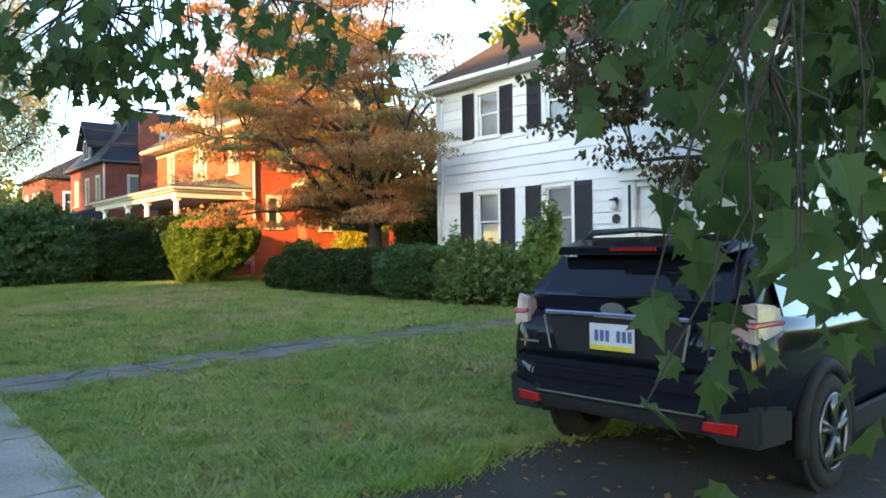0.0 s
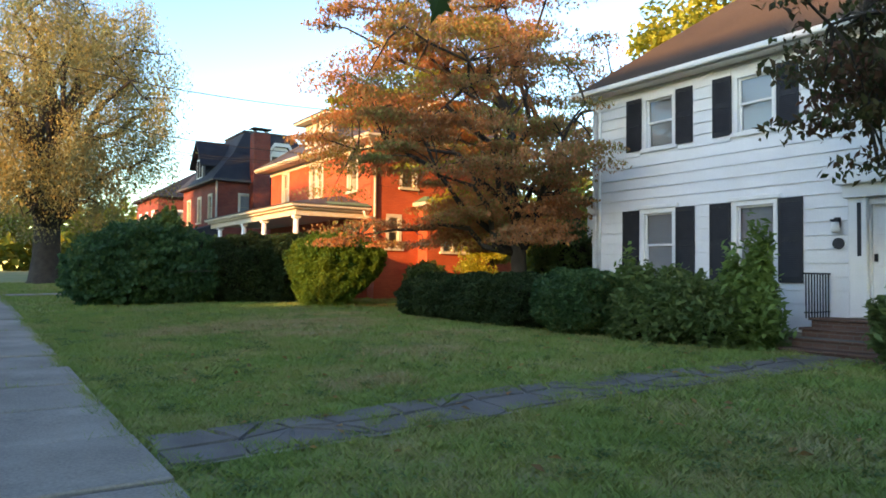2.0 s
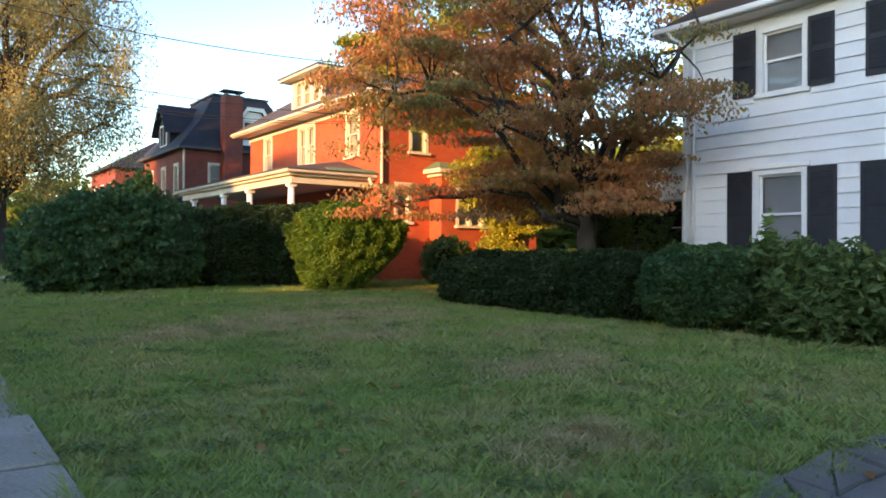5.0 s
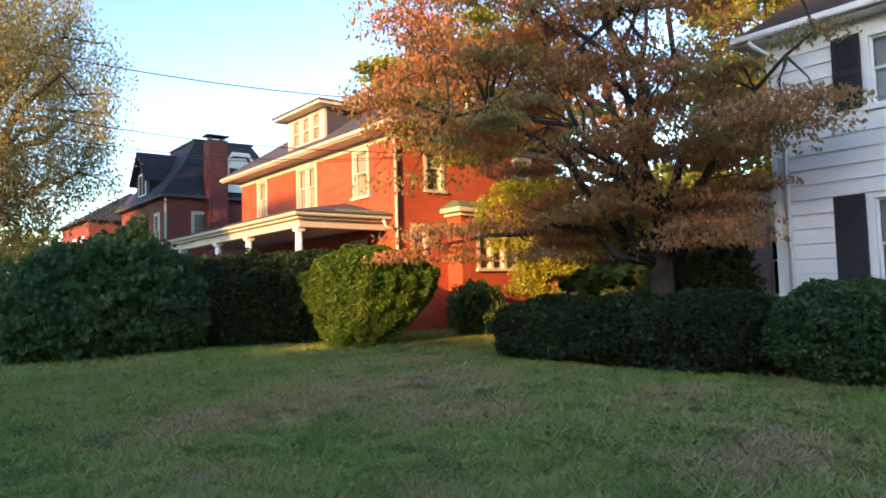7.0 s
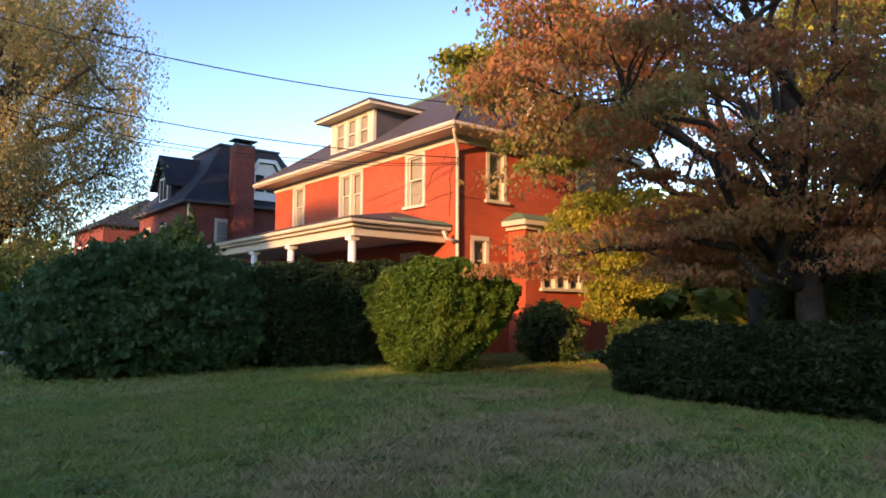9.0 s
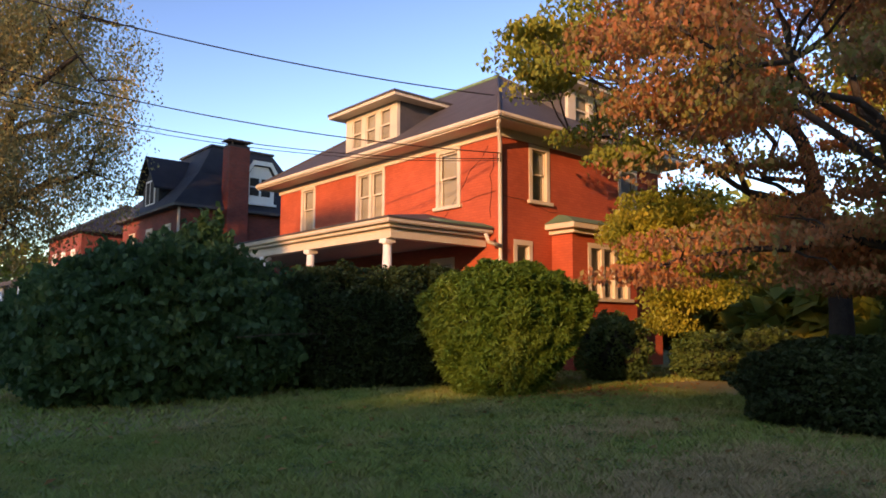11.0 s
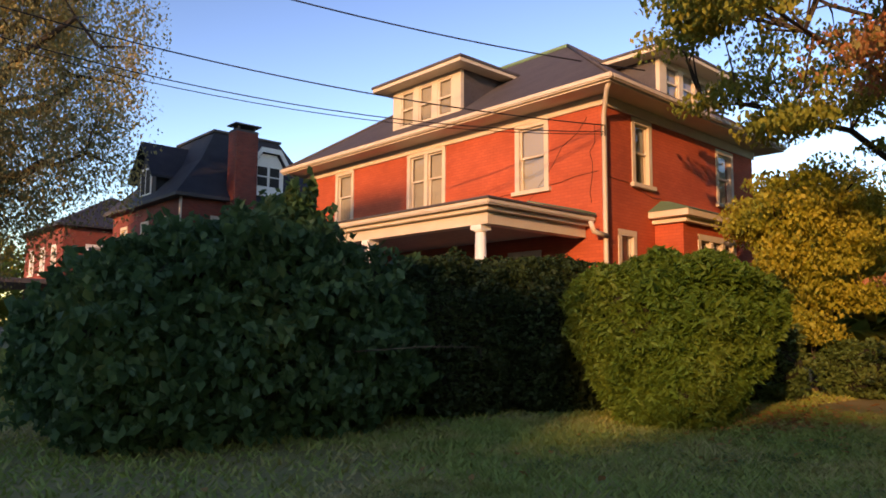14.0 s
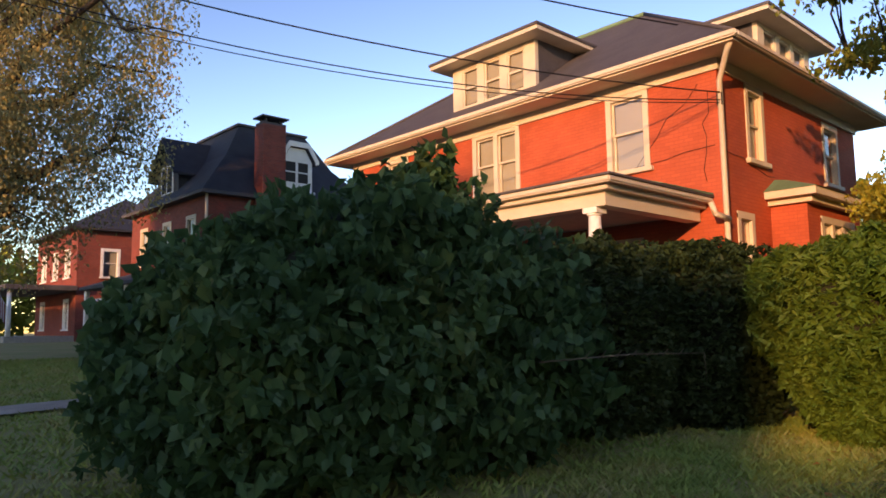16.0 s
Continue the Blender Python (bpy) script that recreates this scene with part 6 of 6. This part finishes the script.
def blades(name, xy, h, w, mat, label, seed, lean=1.15):
    g = np.random.default_rng(seed)
    n = len(xy)
    z = np.array([ground_z(x, y) for x, y in xy])
    base = np.stack([xy[:, 0], xy[:, 1], z - 0.005], 1)
    a = g.uniform(0, 2 * np.pi, n)
    tuft = np.array([noise.noise(Vector((x * 3.1, y * 3.1, seed))) + 0.7 * noise.noise(Vector((x * 9.0, y * 9.0, seed))) for x, y in xy])
    hh, ww = h * g.uniform(0.5, 1.3, n) * np.clip(1 + 0.9 * tuft, 0.35, 2.0), w * g.uniform(0.7, 1.3, n)
    side = np.stack([np.cos(a) * ww, np.sin(a) * ww, np.zeros(n)], 1)
    b = g.uniform(0, 2 * np.pi, n)
    tip = np.stack([np.cos(b) * hh * lean, np.sin(b) * hh * lean, hh], 1)
    v = np.stack([base - side, base + side, base + tip], 1)
    me = bpy.data.meshes.new(name)
    me.vertices.add(3 * n)
    me.vertices.foreach_set("co", v.reshape(-1))
    me.loops.add(3 * n)
    me.loops.foreach_set("vertex_index", np.arange(3 * n, dtype=np.int32))
    me.polygons.add(n)
    me.polygons.foreach_set("loop_start", np.arange(0, 3 * n, 3, dtype=np.int32))
    me.update(calc_edges=True)
    me.materials.append(mat)
    return tagged(new(name, me), label, "grass", kind="stuff")


def lawn():
    g = np.random.default_rng(101)

    spots = [(4.3, 10.85, 0.5, 0.3, 3500), (6.2, 18.6, 2.0, 1.0, 20000), (3.8, 18.2, 1.0, 0.7, 9000), (6.0, 16.5, 1.0, 0.4, 5000), (7.1, 19.3, 1.7, 0.5, 9000), (6.3, 13.1, 1.0, 0.5, 6000), (8.6, 15.5, 1.2, 0.4, 4000), (8.6, 21.4, 1.4, 0.5, 6000)]

    def scatter(n, x0, x1, y0, y1):
        p = np.stack([g.uniform(x0, x1, n), g.uniform(y0, y1, n)], 1)
        off = np.abs(p[:, 1] - (9.0 + 0.035 * (p[:, 0] - 3)))
        edge = 0.30 + 0.13 * np.sin(p[:, 0] * 5.1 + np.sign(p[:, 1] - 9) * 2) * np.sin(p[:, 0] * 1.7 + 1) - 0.12 * g.uniform(0, 1, len(p)) ** 2
        keep = ((off > edge) | (p[:, 0] > 12.3)) & ~((p[:, 1] > 35.5) & (p[:, 1] < 36.7) & (p[:, 0] < 10.6))
        for x, y, rx, ry, _ in spots:
            d2 = ((p[:, 0] - x) / rx) ** 2 + ((p[:, 1] - y) / ry) ** 2
            keep &= g.uniform(0, 1, len(p)) > 0.8 * np.exp(-0.8 * d2)
        return p[keep & ~((p[:, 0] > 12.2) & (p[:, 1] > 8.3) & (p[:, 1] < 10.5))]

    near = scatter(260000, 1.24, 5.5, 3.75, 25)
    far = scatter(190000, 5.5, 13.9, 3.75, 27)
    rest = scatter(130000, 1.24, 20, 25, 52)
    blades("grass", near, 0.06, 0.0075, M["grass"], "short green lawn grass", 102)
    blades("grass", far, 0.075, 0.011, M["grass"], "short green lawn grass", 103)
    blades("grass", rest, 0.07, 0.02, M["grass"], "short green lawn grass", 104)
    p = np.concatenate([np.stack([g.normal(x, rx * 0.6, n), g.normal(y, ry * 0.6, n)], 1) for x, y, rx, ry, n in spots])
    blades("dry_grass", p, 0.07, 0.009, M["dry"], "dry straw coloured grass patches", 105)
    # weeds that creep over the path
    q = np.stack([g.uniform(1.4, 9, 30000), np.zeros(30000)], 1)
    q[:, 1] = 9.0 + 0.035 * (q[:, 0] - 3) + g.normal(0, 0.2, 30000) + 0.28 * np.sin(q[:, 0] * 3)
    q = q[np.sin(q[:, 0] * 2.3) + 0.6 * np.sin(q[:, 0] * 5.7) > 0.2]
    blades("path_weeds", q, 0.05, 0.009, M["grass"], "weeds growing between the flagstones", 106)
    v = np.stack([g.uniform(1.3, 9, 16000), 3.7 - np.abs(g.normal(0, 0.13, 16000))], 1)
    v[:, 1] += 0.14 * np.sin(v[:, 0] * 2.9) * np.sin(v[:, 0] * 1.1)
    blades("driveway_edge_grass", v, 0.07, 0.008, M["grass"], "grass creeping over the driveway edge", 110)
    dl = np.stack([g.uniform(1.4, 9, 320), 3.7 - np.abs(g.normal(0, 0.9, 320)), np.zeros(320)], 1)
    dl[:, 2] = [ground_z(x, y) + 0.025 for x, y, _ in dl]
    tagged(leaf_cloud("driveway_leaves", dl, 0.04, M["litter"], None, seed=111, flat=0.25, droop=0), "brown fallen leaves on the driveway", "leaves", kind="stuff")
    e = np.stack([1.27 - np.abs(g.normal(0, 0.07, 26000)), g.uniform(-6, 40, 26000)], 1)
    e[:, 0] -= 0.05 * np.sin(e[:, 1] * 3.7) * np.sin(e[:, 1] * 1.3)
    jn = np.stack([g.uniform(-0.5, 1.25, 6000), -7.03 + 1.5 * g.integers(1, 34, 6000) + g.normal(0, 0.025, 6000)], 1)
    jn = jn[np.sin(jn[:, 1] * 7.7) + np.sin(jn[:, 0] * 5 + jn[:, 1] * 3) > 0.2]
    blades("pavement_edge_grass", np.concatenate([e, jn]), 0.085, 0.006, M["grass"], "grass creeping over the pavement edge and joints", 109)
    # broad-leaved weeds in loose tufts
    tufts = np.stack([g.uniform(1.4, 11, 520), g.uniform(3.9, 25, 520)], 1)
    w = np.concatenate([t + g.normal(0, g.uniform(0.04, 0.16), (int(g.uniform(15, 70)), 2)) for t in tufts])
    w = w[np.abs(w[:, 1] - (9.0 + 0.035 * (w[:, 0] - 3))) > 0.35]
    wz = np.array([ground_z(x, y) + 0.045 for x, y in w]) + g.uniform(-0.02, 0.03, len(w))
    tagged(leaf_cloud("lawn_weeds", np.column_stack([w, wz]), 0.028, M["shrub"], None, seed=108, droop=0, flat=0.35, stretch=1.3), "small broad-leaved weeds in the lawn", "weeds", kind="stuff")
    n = 420
    c = np.stack([g.uniform(2, 12, n), g.uniform(4, 26, n), np.zeros(n)], 1)
    extra = np.stack([g.normal(12.2, 1.3, 500), g.normal(24.6, 0.6, 500), np.zeros(500)], 1)
    c = np.concatenate([c, extra])
    c[:, 2] = [ground_z(x, y) + 0.05 for x, y, _ in c]
    tagged(leaf_cloud("fallen_leaves", c, 0.06, M["litter"], None, seed=107, flat=0.3, droop=0), "scattered brown fallen leaves", "leaves", kind="stuff")


lawn()

tagged(strip("front_walk", 1.27, 10.6, 35.5, 36.7, 0.05, M["concrete"], 6), "grey concrete walk from the pavement to the porch", "path", kind="structure")

# ---- pavement slabs and flagstones ----


def pavement():
    bed = strip("pavement", -0.52, 1.26, -8, 60, 0.004, M["asphalt"], 46)
    tagged(bed, "grey concrete slab pavement with worn joints", "pavement", kind="structure")
    g = np.random.default_rng(111)
    y = -7.0
    while y < 58:
        L = 1.44
        z0, z1 = ground_z(0, y), ground_z(0, y + L)
        j = g.uniform(0, 0.03) + g.uniform(0, 0.016, 4)
        x0, x1 = -0.5, 1.25
        top = [(x0, y, z0 + 0.035 + j[0]), (x1, y, z0 + 0.035 + j[1]), (x1, y + L, z1 + 0.035 + j[2]), (x0, y + L, z1 + 0.035 + j[3])]
        bm = solid([(a, b, c - 0.05) for a, b, c in top] + top, [(3, 2, 1, 0), (4, 5, 6, 7), (0, 1, 5, 4), (1, 2, 6, 5), (2, 3, 7, 6), (3, 0, 4, 7)])
        bmesh.ops.bevel(bm, geom=[e for e in bm.edges if all(v.co.z > min(z0, z1) + 0.02 for v in e.verts)], offset=0.012, segments=1, affect="EDGES")
        part("slab", bm, M["concrete"], bed)
        y += 1.5


pavement()


def stone_path():
    bm = bmesh.new()
    xs = np.linspace(1.27, 12.4, 40)
    rows = [[bm.verts.new((x, path_y(x) + o, ground_z(x, path_y(x)) + 0.012)) for o in (-0.55, 0.55)] for x in xs]
    for a, b in zip(rows, rows[1:]):
        bm.faces.new((a[0], b[0], b[1], a[1]))
    bed = tagged(mesh_object("stone_path", bm, M["mortar"]), "uneven dark flagstone path with pale mortar joints", "path", kind="structure")
    g = np.random.default_rng(121)
    nx, ny = 19, 2
    grid = {}
    for i in range(nx + 1):
        for j in range(ny + 1):
            x = 1.3 + i * (11.05 / nx) + (g.uniform(-0.2, 0.2) if 0 < i < nx else 0)
            o = -0.53 + j * (1.06 / ny) + (g.uniform(-0.17, 0.17) if 0 < j < ny else g.uniform(-0.05, 0.05))
            grid[i, j] = np.array([x, path_y(x) + o])
    for i in range(nx):
        for j in range(ny):
            q = [grid[i, j], grid[i + 1, j], grid[i + 1, j + 1], grid[i, j + 1]]
            polys = [q]
            if g.uniform() < 0.4:
                polys = [[q[0], q[1], q[2]], [q[0], q[2], q[3]]] if g.uniform() < 0.5 else [[q[0], q[1], q[3]], [q[1], q[2], q[3]]]
            for pl in polys:
                c = sum(pl) / len(pl)
                tilt = g.uniform(-0.02, 0.02, 2)
                pts = []
                for k, p in enumerate(pl):
                    n = pl[(k + 1) % len(pl)]
                    for m in (p, p * 0.55 + n * 0.45 + g.normal(0, 0.02, 2)):
                        d = c - m
                        pts.append(m + d / (np.linalg.norm(d) + 1e-6) * 0.035)
                h = 0.03 + g.uniform(0, 0.012)
                up = [(p[0], p[1], ground_z(*p) + h + float(np.dot(p - c, tilt))) for p in pts]
                lo = [(a, b, z - 0.05) for a, b, z in up]
                n = len(up)
                bm = solid(up + lo, [tuple(range(n)), tuple(range(2 * n - 1, n - 1, -1)), *[(k, (k + 1) % n, n + (k + 1) % n, n + k) for k in range(n)]])
                part("flagstone", bm, M["flag"], bed)


stone_path()
